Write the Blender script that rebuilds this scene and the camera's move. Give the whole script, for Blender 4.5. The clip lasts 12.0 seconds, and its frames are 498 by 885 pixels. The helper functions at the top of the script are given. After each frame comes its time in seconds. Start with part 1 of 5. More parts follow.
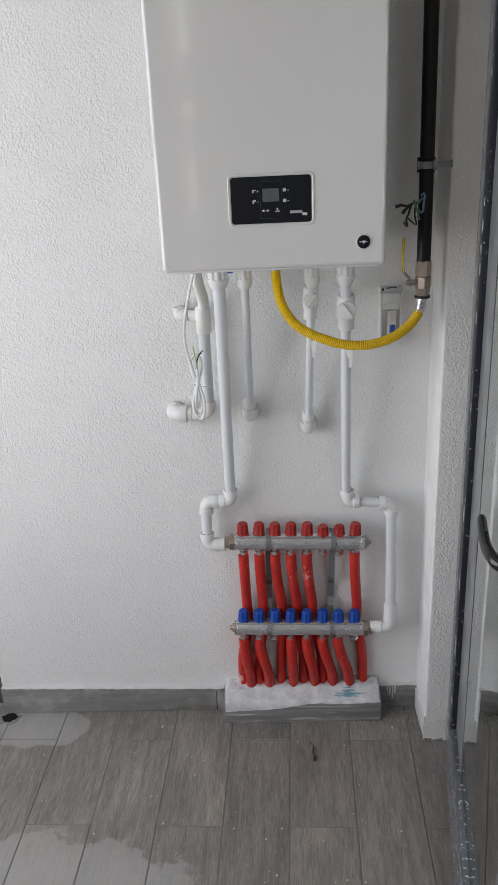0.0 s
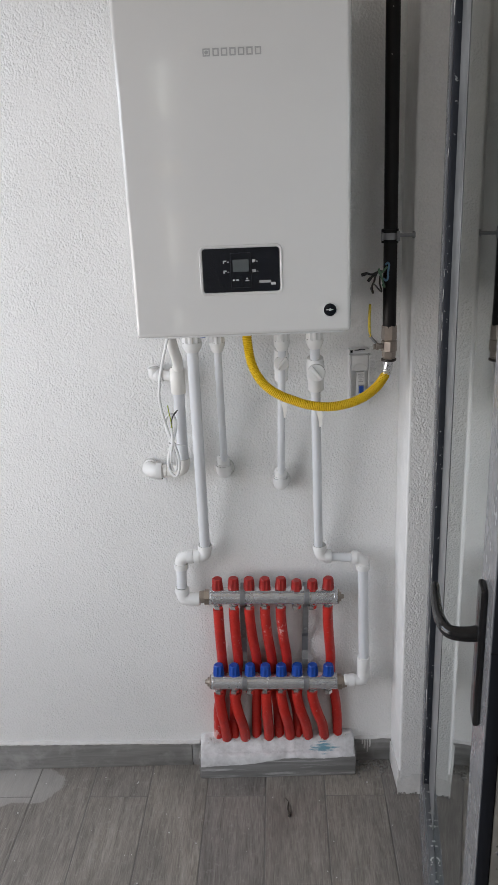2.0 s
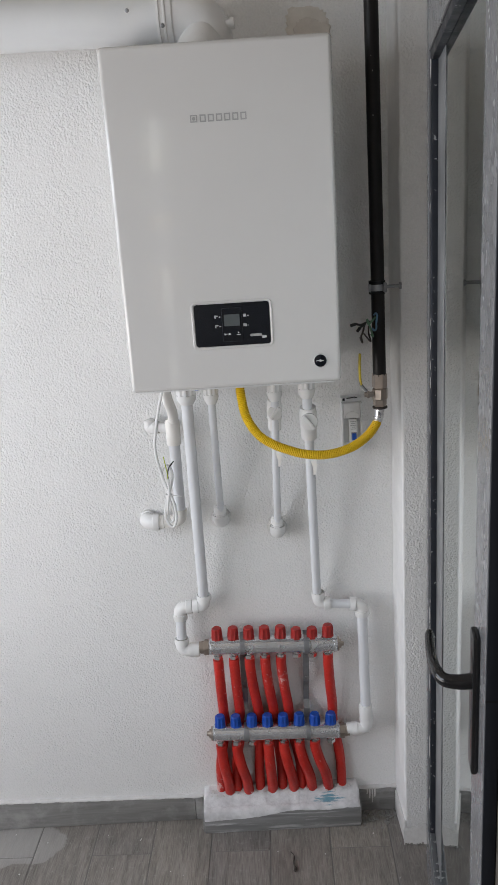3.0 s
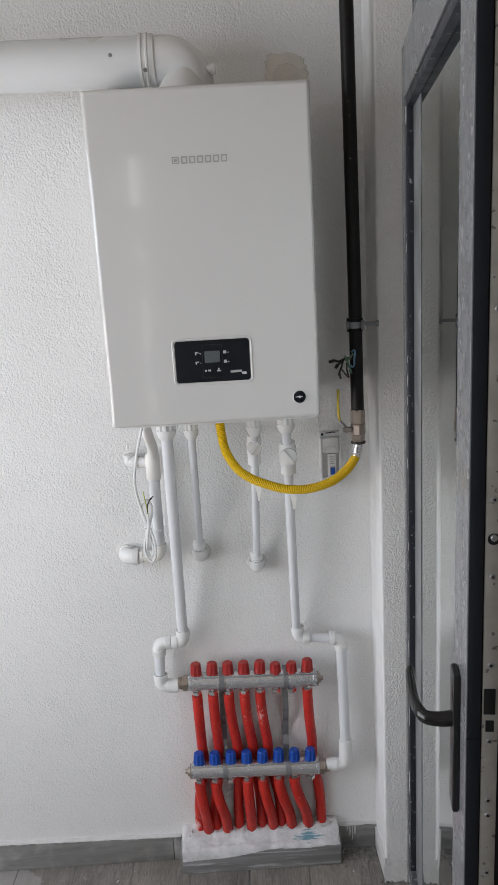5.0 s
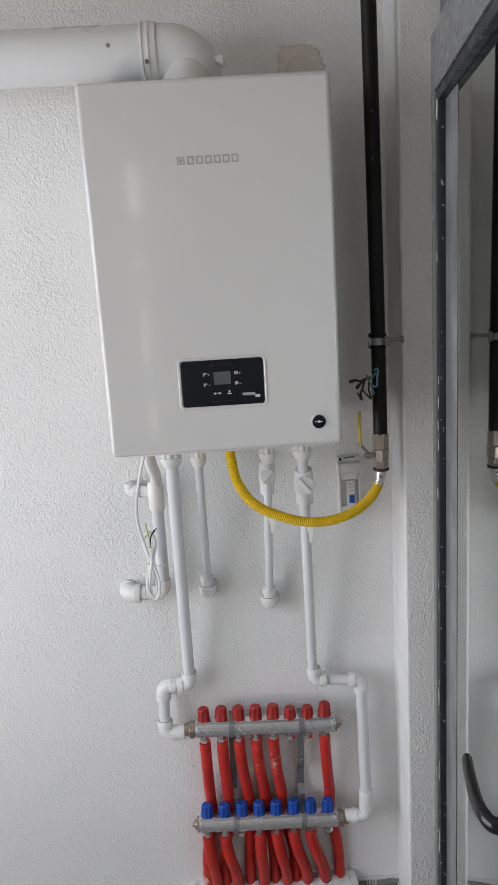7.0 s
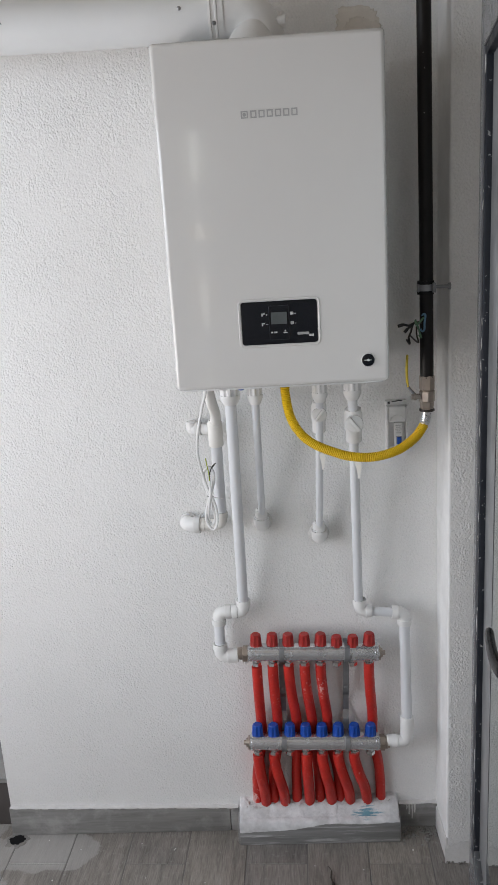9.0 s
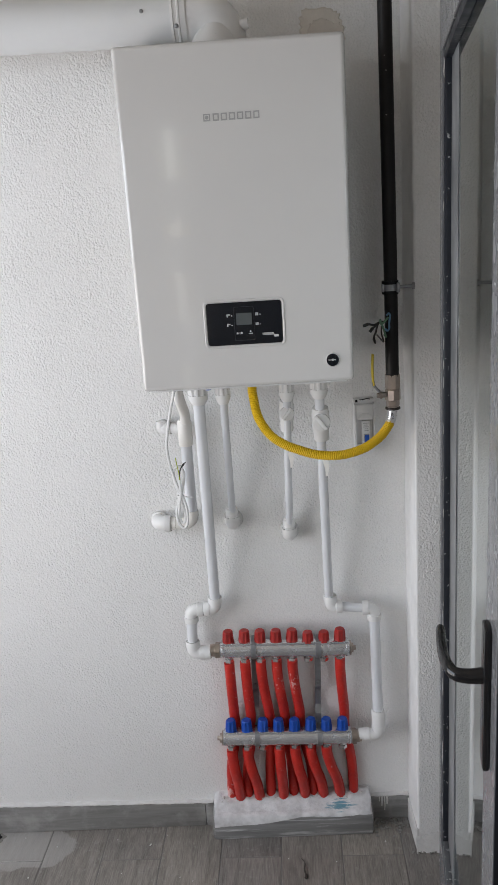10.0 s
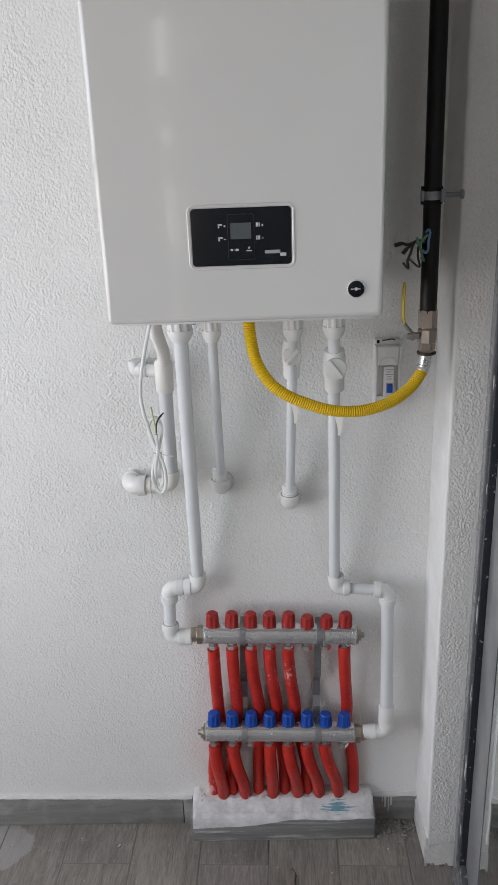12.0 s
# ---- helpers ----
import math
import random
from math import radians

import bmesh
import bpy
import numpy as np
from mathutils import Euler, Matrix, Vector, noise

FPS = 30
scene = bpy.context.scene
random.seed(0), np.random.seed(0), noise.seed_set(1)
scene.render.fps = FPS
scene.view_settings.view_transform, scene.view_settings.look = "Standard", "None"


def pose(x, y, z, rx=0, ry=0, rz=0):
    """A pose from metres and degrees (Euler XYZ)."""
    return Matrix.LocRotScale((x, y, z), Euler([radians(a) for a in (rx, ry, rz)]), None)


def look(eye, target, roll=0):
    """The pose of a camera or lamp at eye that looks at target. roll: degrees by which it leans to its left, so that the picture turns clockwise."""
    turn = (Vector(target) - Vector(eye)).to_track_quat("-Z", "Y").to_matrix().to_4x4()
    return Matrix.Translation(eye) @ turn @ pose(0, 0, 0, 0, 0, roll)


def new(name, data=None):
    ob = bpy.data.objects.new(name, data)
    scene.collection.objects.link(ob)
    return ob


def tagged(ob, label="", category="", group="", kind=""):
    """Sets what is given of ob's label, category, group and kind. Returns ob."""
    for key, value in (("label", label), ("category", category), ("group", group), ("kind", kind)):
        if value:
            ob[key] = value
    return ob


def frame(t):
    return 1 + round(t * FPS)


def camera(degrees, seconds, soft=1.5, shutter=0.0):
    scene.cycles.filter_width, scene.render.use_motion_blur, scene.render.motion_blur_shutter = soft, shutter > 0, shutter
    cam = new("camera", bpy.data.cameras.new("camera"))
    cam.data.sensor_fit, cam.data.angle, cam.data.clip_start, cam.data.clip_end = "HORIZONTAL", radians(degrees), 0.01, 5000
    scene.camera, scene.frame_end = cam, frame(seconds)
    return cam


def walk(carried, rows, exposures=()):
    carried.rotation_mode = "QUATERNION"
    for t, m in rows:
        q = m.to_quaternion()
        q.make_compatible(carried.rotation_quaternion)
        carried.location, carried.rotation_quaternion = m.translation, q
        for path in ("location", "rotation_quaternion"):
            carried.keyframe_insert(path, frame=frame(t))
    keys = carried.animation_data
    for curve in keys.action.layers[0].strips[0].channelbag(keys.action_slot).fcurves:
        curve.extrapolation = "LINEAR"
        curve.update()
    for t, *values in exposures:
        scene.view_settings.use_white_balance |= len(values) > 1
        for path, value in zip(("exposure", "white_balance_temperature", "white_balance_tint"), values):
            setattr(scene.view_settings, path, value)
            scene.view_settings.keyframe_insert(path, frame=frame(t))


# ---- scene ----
cam = camera(34.4, 12.0, soft=1.25)
PATH = [
    (0, (0.006, -1.917, 1.647), (-0.076, -0.07, 0.883), -2.8),
    (0.5, (0.025, -1.926, 1.671), (-0.063, -0.076, 0.918), -2.7),
    (1, (0.036, -1.95, 1.684), (-0.07, -0.087, 0.963), -3.7),
    (1.5, (0.043, -1.94, 1.687), (-0.025, -0.059, 1.012), -3.0),
    (2, (0.036, -1.947, 1.697), (-0.004, -0.062, 1.03), -2.4),
    (2.5, (0.039, -1.954, 1.704), (-0.005, -0.064, 1.053), -2.7),
    (3, (0.045, -1.965, 1.716), (0.014, -0.046, 1.153), -3.7),
    (3.2, (0.043, -1.977, 1.716), (0.053, -0.048, 1.189), -3.8),
    (5, (0.039, -1.974, 1.729), (0.07, -0.036, 1.236), -3.2),
    (5.5, (0.039, -1.978, 1.731), (0.06, -0.04, 1.237), -3.3),
    (6, (0.039, -1.978, 1.732), (0.055, -0.039, 1.241), -3.3),
    (6.5, (0.047, -1.942, 1.717), (0.082, -0.004, 1.223), -3.1),
    (7, (0.016, -1.804, 1.731), (0.05, 0.138, 1.257), -3.5),
    (7.2, (0.023, -1.719, 1.745), (0.056, 0.232, 1.305), -3.7),
    (8.8, (0.011, -1.918, 1.695), (-0.136, 0.028, 1.256), -4.0),
    (9, (0.011, -1.953, 1.677), (-0.092, -0.024, 1.159), -3.5),
    (9.5, (0.018, -1.96, 1.694), (-0.053, -0.035, 1.157), -2.8),
    (10, (0.05, -1.966, 1.689), (-0.016, -0.039, 1.156), -3.7),
    (10.5, (0.044, -1.973, 1.689), (-0.02, -0.047, 1.156), -3.9),
    (11, (0.058, -1.927, 1.675), (-0.004, 0.0, 1.143), -5.0),
    (11.5, (0.047, -1.727, 1.63), (0.007, 0.191, 1.068), -5.1),
    (12, (0.037, -1.586, 1.625), (-0.018, 0.285, 0.921), -2.2),
]
walk(cam, [(t, look(eye, target, roll)) for t, eye, target, roll in PATH], [(0, -0.10), (2, -0.05), (5, -0.03), (7, -0.05), (9, -0.05), (10.5, -0.05), (12, -0.09)])


# ---- light ----
world = bpy.data.worlds.new("world")
scene.world = world
world.use_nodes = True
sky = world.node_tree.nodes.new("ShaderNodeTexSky")
sky.sky_type = "NISHITA"
sky.sun_disc = False
sky.sun_elevation, sky.sun_rotation = radians(40), radians(200)
world.node_tree.links.new(sky.outputs[0], world.node_tree.nodes["Background"].inputs[0])
world.node_tree.nodes["Background"].inputs[1].default_value = 0.1


def window_lamp(name, eye, target, w, h, watts, colour):
    d = bpy.data.lights.new(name, "AREA")
    d.shape, d.size, d.size_y, d.energy, d.color = "RECTANGLE", w, h, watts, colour
    ob = new(name, d)
    ob.matrix_world = look(eye, target)
    return ob


# upper half of the side window: sky, cool and falling; lower half: sunlit ground outside, warm and rising
window_lamp("window_sky_light", (-1.93, -1.40, 1.87), (0, -1.15, 0.75), 2.1, 0.84, 30, (0.80, 0.88, 1.0))
window_lamp("window_ground_light", (-1.93, -1.40, 1.02), (0, -1.15, 2.05), 2.1, 0.84, 29.5, (1.0, 0.950, 0.940))
window_lamp("rear_window_light", (-0.445, -3.36, 1.45), (-0.445, 0, 1.45), 0.055, 1.48, 0.52, (1.0, 0.99, 0.97))

# ---- materials ----


class Nodes:
    """A small builder for node materials."""

    def __init__(self, name):
        self.mat = bpy.data.materials.new(name)
        self.mat.use_nodes = True
        self.t = self.mat.node_tree
        self.bsdf = self.t.nodes["Principled BSDF"]
        self.co = self.t.nodes.new("ShaderNodeTexCoord").outputs["Object"]

    def n(self, kind, **values):
        node = self.t.nodes.new("ShaderNode" + kind)
        for k, v in values.items():
            node.inputs[k.replace("_", " ")].default_value = v
        return node

    def link(self, a, b):
        self.t.links.new(a, b)
        return self

    def mapping(self, scale=(1, 1, 1), loc=None):
        m = self.n("Mapping")
        m.inputs["Scale"].default_value = scale
        self.link(self.co, m.inputs["Vector"])
        if loc is not None:
            self.link(loc, m.inputs["Location"])
        return m.outputs[0]

    def noise(self, scale, detail=3.0, rough=0.55, vec=None, dist=0.0):
        x = self.n("TexNoise", Scale=scale, Detail=detail, Roughness=rough, Distortion=dist)
        self.link(vec or self.co, x.inputs["Vector"])
        return x.outputs["Fac"]

    def ramp(self, fac, *stops):
        r = self.n("ValToRGB")
        e = r.color_ramp.elements
        while len(e) < len(stops):
            e.new(0.5)
        for el, (p, c) in zip(e, stops):
            el.position, el.color = p, (*c, 1) if len(c) == 3 else c
        self.link(fac, r.inputs[0])
        return r.outputs[0]

    def math(self, op, a, b):
        m = self.n("Math")
        m.operation = op
        for k, v in enumerate((a, b)):
            if isinstance(v, (int, float)):
                m.inputs[k].default_value = v
            else:
                self.link(v, m.inputs[k])
        return m.outputs[0]

    def mix(self, fac, a, b, blend="MIX"):
        m = self.n("Mix")
        m.data_type, m.blend_type = "RGBA", blend
        for socket, v in ((m.inputs[0], fac), (m.inputs[6], a), (m.inputs[7], b)):
            if isinstance(v, (int, float)):
                socket.default_value = v
            elif isinstance(v, tuple):
                socket.default_value = (*v, 1)
            else:
                self.link(v, socket)
        return m.outputs[2]

    def bump(self, height, strength, distance, after=None):
        b = self.n("Bump", Strength=strength, Distance=distance)
        self.link(height, b.inputs["Height"])
        if after is not None:
            self.link(after, b.inputs["Normal"])
        return b.outputs[0]

    def done(self, base=None, rough=None, normal=None, metal=None, **values):
        for key, v in (("Base Color", base), ("Roughness", rough), ("Normal", normal), ("Metallic", metal)):
            if v is None:
                continue
            if isinstance(v, tuple):
                self.bsdf.inputs[key].default_value = (*v, 1)
            elif isinstance(v, (int, float)):
                self.bsdf.inputs[key].default_value = v
            else:
                self.link(v, self.bsdf.inputs[key])
        for k, v in values.items():
            self.bsdf.inputs[k.replace("_", " ")].default_value = v
        return self.mat


def rolled_plaster():
    m = Nodes("rolled_plaster")
    vec = m.mapping((1.0, 1.0, 0.86))
    patchy = m.ramp(m.noise(9, 4), (0.33, (0.45, 0.45, 0.45)), (0.62, (1, 1, 1)))
    a = m.ramp(m.noise(205, 1.0, 0.45, vec), (0.25, (0, 0, 0)), (0.75, (1, 1, 1)))
    b = m.noise(90, 1.0, 0.5, vec)
    h = m.math("ADD", m.math("MULTIPLY", a, 0.5), m.math("MULTIPLY", b, 0.7))
    nrm = m.bump(m.math("MULTIPLY", h, patchy), 0.85, 0.0036)
    tone = m.ramp(m.noise(1.7, 4, 0.6), (0.3, (0.76, 0.755, 0.74)), (0.7, (0.82, 0.815, 0.805)))
    fine = m.ramp(m.noise(240, 2), (0.3, (0.93, 0.93, 0.93)), (0.7, (1, 1, 1)))
    return m.done(m.mix(1.0, tone, fine, "MULTIPLY"), 0.62, nrm)


def smooth_plaster(name, colour, scale=14, depth=0.003):
    m = Nodes(name)
    c = Vector(colour)
    tone = m.ramp(m.noise(scale, 5, 0.6), (0.3, tuple(c * 0.88)), (0.68, tuple(c)))
    nrm = m.bump(m.noise(70, 4, 0.6), 0.5, depth)
    return m.done(tone, 0.75, nrm)


def plank_tile():
    """Grey-brown wood-look porcelain with grain along its length and cement haze."""
    m = Nodes("plank_tile")
    rnd = m.n("ObjectInfo").outputs["Random"]
    shift = m.n("CombineXYZ")
    m.link(m.math("MULTIPLY", rnd, 37.0), shift.inputs[0])
    m.link(m.math("MULTIPLY", rnd, 91.0), shift.inputs[1])
    grain = m.noise(11, 6, 0.62, m.mapping((5.0, 0.55, 1), shift.outputs[0]), 0.8)
    fine = m.noise(40, 4, 0.6, m.mapping((9.0, 0.6, 1), shift.outputs[0]), 0.2)
    cloud = m.noise(7, 3, 0.5, m.mapping((1, 0.6, 1), shift.outputs[0]))
    base = m.ramp(grain, (0.28, (0.105, 0.095, 0.084)), (0.5, (0.222, 0.204, 0.186)), (0.75, (0.35, 0.327, 0.30)))
    base = m.mix(0.45, base, m.ramp(fine, (0.32, (0.105, 0.095, 0.086)), (0.68, (0.36, 0.338, 0.312))))
    base = m.mix(0.6, base, m.ramp(cloud, (0.3, (0.6, 0.6, 0.6)), (0.7, (1.1, 1.08, 1.05))), "MULTIPLY")
    base = m.mix(1.0, base, m.ramp(rnd, (0.0, (0.86, 0.86, 0.88)), (1.0, (1.1, 1.08, 1.04))), "MULTIPLY")
    # dried cement: a spill beside the drain, and a wiped film over the open floor
    geo = m.n("NewGeometry").outputs["Position"]
    sep = m.n("SeparateXYZ")
    m.link(geo, sep.inputs[0])

    def spill(cx, cy, rx, ry):
        u = m.math("MULTIPLY", m.math("SUBTRACT", sep.outputs[0], cx), 1 / rx)
        v = m.math("MULTIPLY", m.math("SUBTRACT", sep.outputs[1], cy), 1 / ry)
        return m.math("SUBTRACT", 1.0, m.math("SQRT", m.math("ADD", m.math("MULTIPLY", u, u), m.math("MULTIPLY", v, v)), 0.0))

    shape = m.math("MAXIMUM", spill(-0.76, -0.07, 0.20, 0.085), spill(-0.62, -0.70, 0.46, 0.26))
    shape = m.math("MAXIMUM", shape, spill(-0.98, -0.30, 0.17, 0.40))
    ragged = m.n("TexNoise", Scale=9.0, Detail=7.0, Roughness=0.62)
    m.link(geo, ragged.inputs["Vector"])
    mask = m.ramp(m.math("ADD", m.math("MULTIPLY", ragged.outputs["Fac"], 1.1), shape), (0.56, (0, 0, 0)), (0.62, (0.75, 0.75, 0.75)), (1.1, (1, 1, 1)))
    base = m.mix(m.math("MULTIPLY", mask, 0.62), base, (0.40, 0.39, 0.375))
    dust = m.n("TexNoise", Scale=60.0, Detail=5.0, Roughness=0.7)
    m.link(geo, dust.inputs["Vector"])
    base = m.mix(m.ramp(dust.outputs["Fac"], (0.56, (0, 0, 0)), (0.8, (0.42, 0.42, 0.42))), base, (0.43, 0.42, 0.405))
    rough = m.ramp(cloud, (0.3, (0.42, 0.42, 0.42)), (0.7, (0.6, 0.6, 0.6)))
    return m.done(base, rough, m.bump(grain, 0.25, 0.0012))


def skirting_tile():
    m = Nodes("skirting_tile")
    grain = m.noise(9, 6, 0.6, m.mapping((0.5, 1, 6.0)), 0.5)
    dirt = m.noise(13, 5, 0.65)
    base = m.ramp(grain, (0.3, (0.17, 0.165, 0.16)), (0.7, (0.30, 0.295, 0.285)))
    base = m.mix(m.ramp(dirt, (0.5, (0, 0, 0)), (0.72, (0.7, 0.7, 0.7))), base, (0.42, 0.41, 0.40))
    return m.done(base, 0.5, m.bump(grain, 0.2, 0.001))


def smeared_tile():
    """Skirting tile with white paint dragged along it."""
    m = Nodes("smeared_tile")
    grain = m.noise(9, 6, 0.6, m.mapping((0.5, 1, 6.0)), 0.5)
    base = m.ramp(grain, (0.3, (0.15, 0.148, 0.147)), (0.7, (0.28, 0.278, 0.275)))
    drag = m.noise(14, 6, 0.65, m.mapping((0.35, 1, 4.5)), 0.6)
    mask = m.ramp(drag, (0.53, (0, 0, 0)), (0.66, (0.75, 0.75, 0.75)))
    base = m.mix(mask, base, (0.58, 0.575, 0.57))
    return m.done(base, 0.55, m.bump(drag, 0.3, 0.0015))


def worn_paint(name, colour, rough=0.4, speck=(0.6, 0.6, 0.6), amount=0.72, metal=0.0, scale=30):
    """Paint or coating with faint blotches and a few pale specks."""
    m = Nodes(name)
    c = Vector(colour)
    base = m.ramp(m.noise(scale, 4, 0.6), (0.3, tuple(c * 0.85)), (0.7, tuple(c * 1.12)))
    spots = m.ramp(m.noise(scale * 3.5, 2, 0.5), (amount, (0, 0, 0)), (amount + 0.03, (1, 1, 1)))
    base = m.mix(m.math("MULTIPLY", spots, 0.8), base, speck)
    r = m.ramp(m.noise(scale * 0.7, 3), (0.3, (rough * 0.8,) * 3), (0.7, (min(1, rough * 1.25),) * 3))
    return m.done(base, r, m.bump(m.noise(scale * 8, 2), 0.05, 0.001), metal, Specular_IOR_Level=0.3)


def plain(name, colour, rough=0.4, metal=0.0, wear=0.06, scale=40, bump=0.03, **values):
    m = Nodes(name)
    c = Vector(colour)
    base = m.ramp(m.noise(scale, 4), (0.3, tuple(c * (1 - wear))), (0.7, tuple(c * (1 + wear))))
    r = m.ramp(m.noise(scale * 0.6, 3), (0.3, (rough * 0.85,) * 3), (0.7, (min(1, rough * 1.15),) * 3))
    return m.done(base, r, m.bump(m.noise(scale * 5, 2), bump, 0.001), metal, **values)


def red_conduit():
    m = Nodes("red_conduit")
    base = m.ramp(m.noise(25, 3), (0.3, (0.42, 0.017, 0.012)), (0.7, (0.56, 0.028, 0.018)))
    sep = m.n("SeparateXYZ")
    m.link(m.co, sep.inputs[0])

    def spot(axis, centre, reach):
        off = m.math("ABSOLUTE", m.math("SUBTRACT", sep.outputs[axis], centre), 0.0)
        return m.math("MAXIMUM", m.math("SUBTRACT", 1.0, m.math("MULTIPLY", off, 1 / reach)), 0.0)

    # filler wiped on two sleeves under the upper bar and on one foot
    wiped = m.math("ADD", m.math("MULTIPLY", m.math("MULTIPLY", spot(0, 0.05, 0.05), 0.62), spot(2, 0.487, 0.055)), m.math("MULTIPLY", spot(0, -0.140, 0.022), spot(2, 0.11, 0.08)))
    grain = m.math("ADD", m.noise(120, 5, 0.75, m.mapping((1, 1, 0.7))), m.math("MULTIPLY", wiped, 0.3))
    smear = m.ramp(grain, (0.64, (0, 0, 0)), (0.70, (1, 1, 1)))
    base = m.mix(m.math("MULTIPLY", smear, 0.55), base, (0.74, 0.66, 0.62))
    rings = m.math("SINE", m.math("MULTIPLY", sep.outputs[2], 1400.0), 0.0)
    relief = m.math("ADD", m.math("MULTIPLY", rings, 0.16), m.noise(120, 3))
    return m.done(base, 0.42, m.bump(relief, 0.4, 0.0016))


def plinth_plaster():
    """White plaster with grey scrapes and one teal smear."""
    m = Nodes("plinth_plaster")
    base = m.ramp(m.noise(22, 5, 0.65), (0.3, (0.46, 0.455, 0.46)), (0.62, (0.68, 0.675, 0.68)))
    sep = m.n("SeparateXYZ")
    m.link(m.co, sep.inputs[0])
    side = m.math("ABSOLUTE", m.math("SUBTRACT", sep.outputs[0], 0.175), 0.0)
    deep = m.math("ABSOLUTE", m.math("SUBTRACT", sep.outputs[1], -0.052), 0.0)
    near = m.math("SUBTRACT", 1.0, m.math("ADD", m.math("MULTIPLY", side, 10.0), m.math("MULTIPLY", deep, 34.0)))
    streak = m.noise(60, 5, 0.7, m.mapping((0.22, 3.0, 3.0)))
    mask = m.ramp(m.math("ADD", streak, m.math("MULTIPLY", near, 0.35)), (0.7, (0, 0, 0)), (0.8, (1, 1, 1)))
    base = m.mix(m.math("MULTIPLY", mask, 0.85), base, (0.05, 0.22, 0.30))
    return m.done(base, 0.8, m.bump(m.noise(60, 5, 0.65), 0.8, 0.005))


def pane_glass():
    m = Nodes("pane_glass")
    gloss = m.n("BsdfGlossy", Color=(0.92, 0.95, 0.94, 1), Roughness=0.02)
    clear = m.n("BsdfTransparent", Color=(0.84, 0.87, 0.86, 1))
    fres = m.n("Fresnel", IOR=1.6)
    coat = m.math("ADD", m.math("MULTIPLY", fres.outputs[0], 0.4), 0.60)
    mix = m.n("MixShader")
    m.link(coat, mix.inputs[0]).link(clear.outputs[0], mix.inputs[1]).link(gloss.outputs[0], mix.inputs[2])
    m.link(mix.outputs[0], m.t.nodes["Material Output"].inputs["Surface"])
    return m.mat


PLASTER = rolled_plaster()
SMOOTH = smooth_plaster("smooth_plaster", (0.80, 0.795, 0.785))
CEILING = smooth_plaster("warm_dim_ceiling", (0.55, 0.50, 0.43))
EASTWALL = smooth_plaster("mid_tone_unseen_wall", (0.56, 0.53, 0.49))
DIMWALL = smooth_plaster("dim_unseen_wall", (0.33, 0.30, 0.27))
PATCH = smooth_plaster("thin_sand_render", (0.70, 0.655, 0.595), 30)
SAND = smooth_plaster("sand_render", (0.665, 0.61, 0.55), 40)
CAULK = smooth_plaster("filler", (0.62, 0.61, 0.595), 60, 0.006)
GROUT = smooth_plaster("grout", (0.17, 0.16, 0.15), 50)
PLANK = plank_tile()
SKIRT = skirting_tile()
SMEARED = smeared_tile()
PLINTH = plinth_plaster()
ENAMEL = plain("white_enamel", (0.61, 0.60, 0.585), 0.22, 0, 0.012, 5, 0.004, Coat_Weight=0.7, Coat_Roughness=0.025)
DUCT = plain("white_duct", (0.70, 0.71, 0.71), 0.3, 0, 0.03, 8, 0.01)
PVC = plain("white_pvc", (0.73, 0.725, 0.715), 0.32, 0, 0.03, 30, 0.02)
PPR = plain("white_ppr_pipe", (0.67, 0.68, 0.70), 0.34, 0, 0.03, 20, 0.02)
IVORY = plain("ivory_pvc", (0.79, 0.77, 0.73), 0.4, 0, 0.04, 30, 0.02)
BLACKGLASS = plain("black_gloss_panel", (0.006, 0.008, 0.012), 0.12, 0, 0.1, 20, 0.0)
SCREEN = plain("grey_screen", (0.085, 0.095, 0.098), 0.25, 0, 0.05, 30, 0.0)
SCREENRIM = plain("screen_rim", (0.035, 0.038, 0.042), 0.3)
PRINT = plain("pale_print", (0.5, 0.5, 0.5), 0.5)
GREYPRINT = plain("grey_print", (0.33, 0.33, 0.325), 0.5)
BLACKPIPE = worn_paint("black_steel_pipe", (0.006, 0.005, 0.005), 0.45, (0.3, 0.29, 0.28), 0.75)
STEEL = plain("galvanised_steel", (0.28, 0.285, 0.295), 0.42, 0.7, 0.12, 60, 0.05)
MANIFOLD = plain("nickel_bar", (0.72, 0.735, 0.76), 0.25, 0.85, 0.03, 50, 0.005)
CHROME = plain("chrome_nut", (0.66, 0.66, 0.66), 0.16, 1.0, 0.05, 60, 0.02)
NICKEL = plain("nickel_brass", (0.47, 0.41, 0.36), 0.33, 0.95, 0.1, 60, 0.03)
FOIL = worn_paint("foil_sleeve", (0.75, 0.75, 0.76), 0.3, (0.08, 0.08, 0.08), 0.6, 0.9, 70)
YELLOW = plain("yellow_hose", (0.70, 0.45, 0.008), 0.5, 0, 0.06, 40, 0.03, Specular_IOR_Level=0.3)
YELLOWGRIP = plain("yellow_grip", (0.62, 0.47, 0.03), 0.45)
RED = red_conduit()
REDCAP = plain("red_cap", (0.34, 0.018, 0.015), 0.42, 0, 0.15, 60, 0.06)
BLUECAP = plain("blue_cap", (0.006, 0.062, 0.36), 0.4, 0, 0.12, 60, 0.05)
CABLE = plain("white_cable", (0.74, 0.74, 0.735), 0.4)
BLACKWIRE = plain("black_wire", (0.012, 0.012, 0.012), 0.5)
GREENWIRE = plain("green_wire", (0.10, 0.2, 0.12), 0.5)
LIMEWIRE = plain("lime_wire", (0.35, 0.42, 0.03), 0.5)
BLUEWIRE = plain("blue_wire", (0.12, 0.24, 0.36), 0.5)
BROWNWIRE = plain("brown_wire", (0.03, 0.022, 0.018), 0.5)
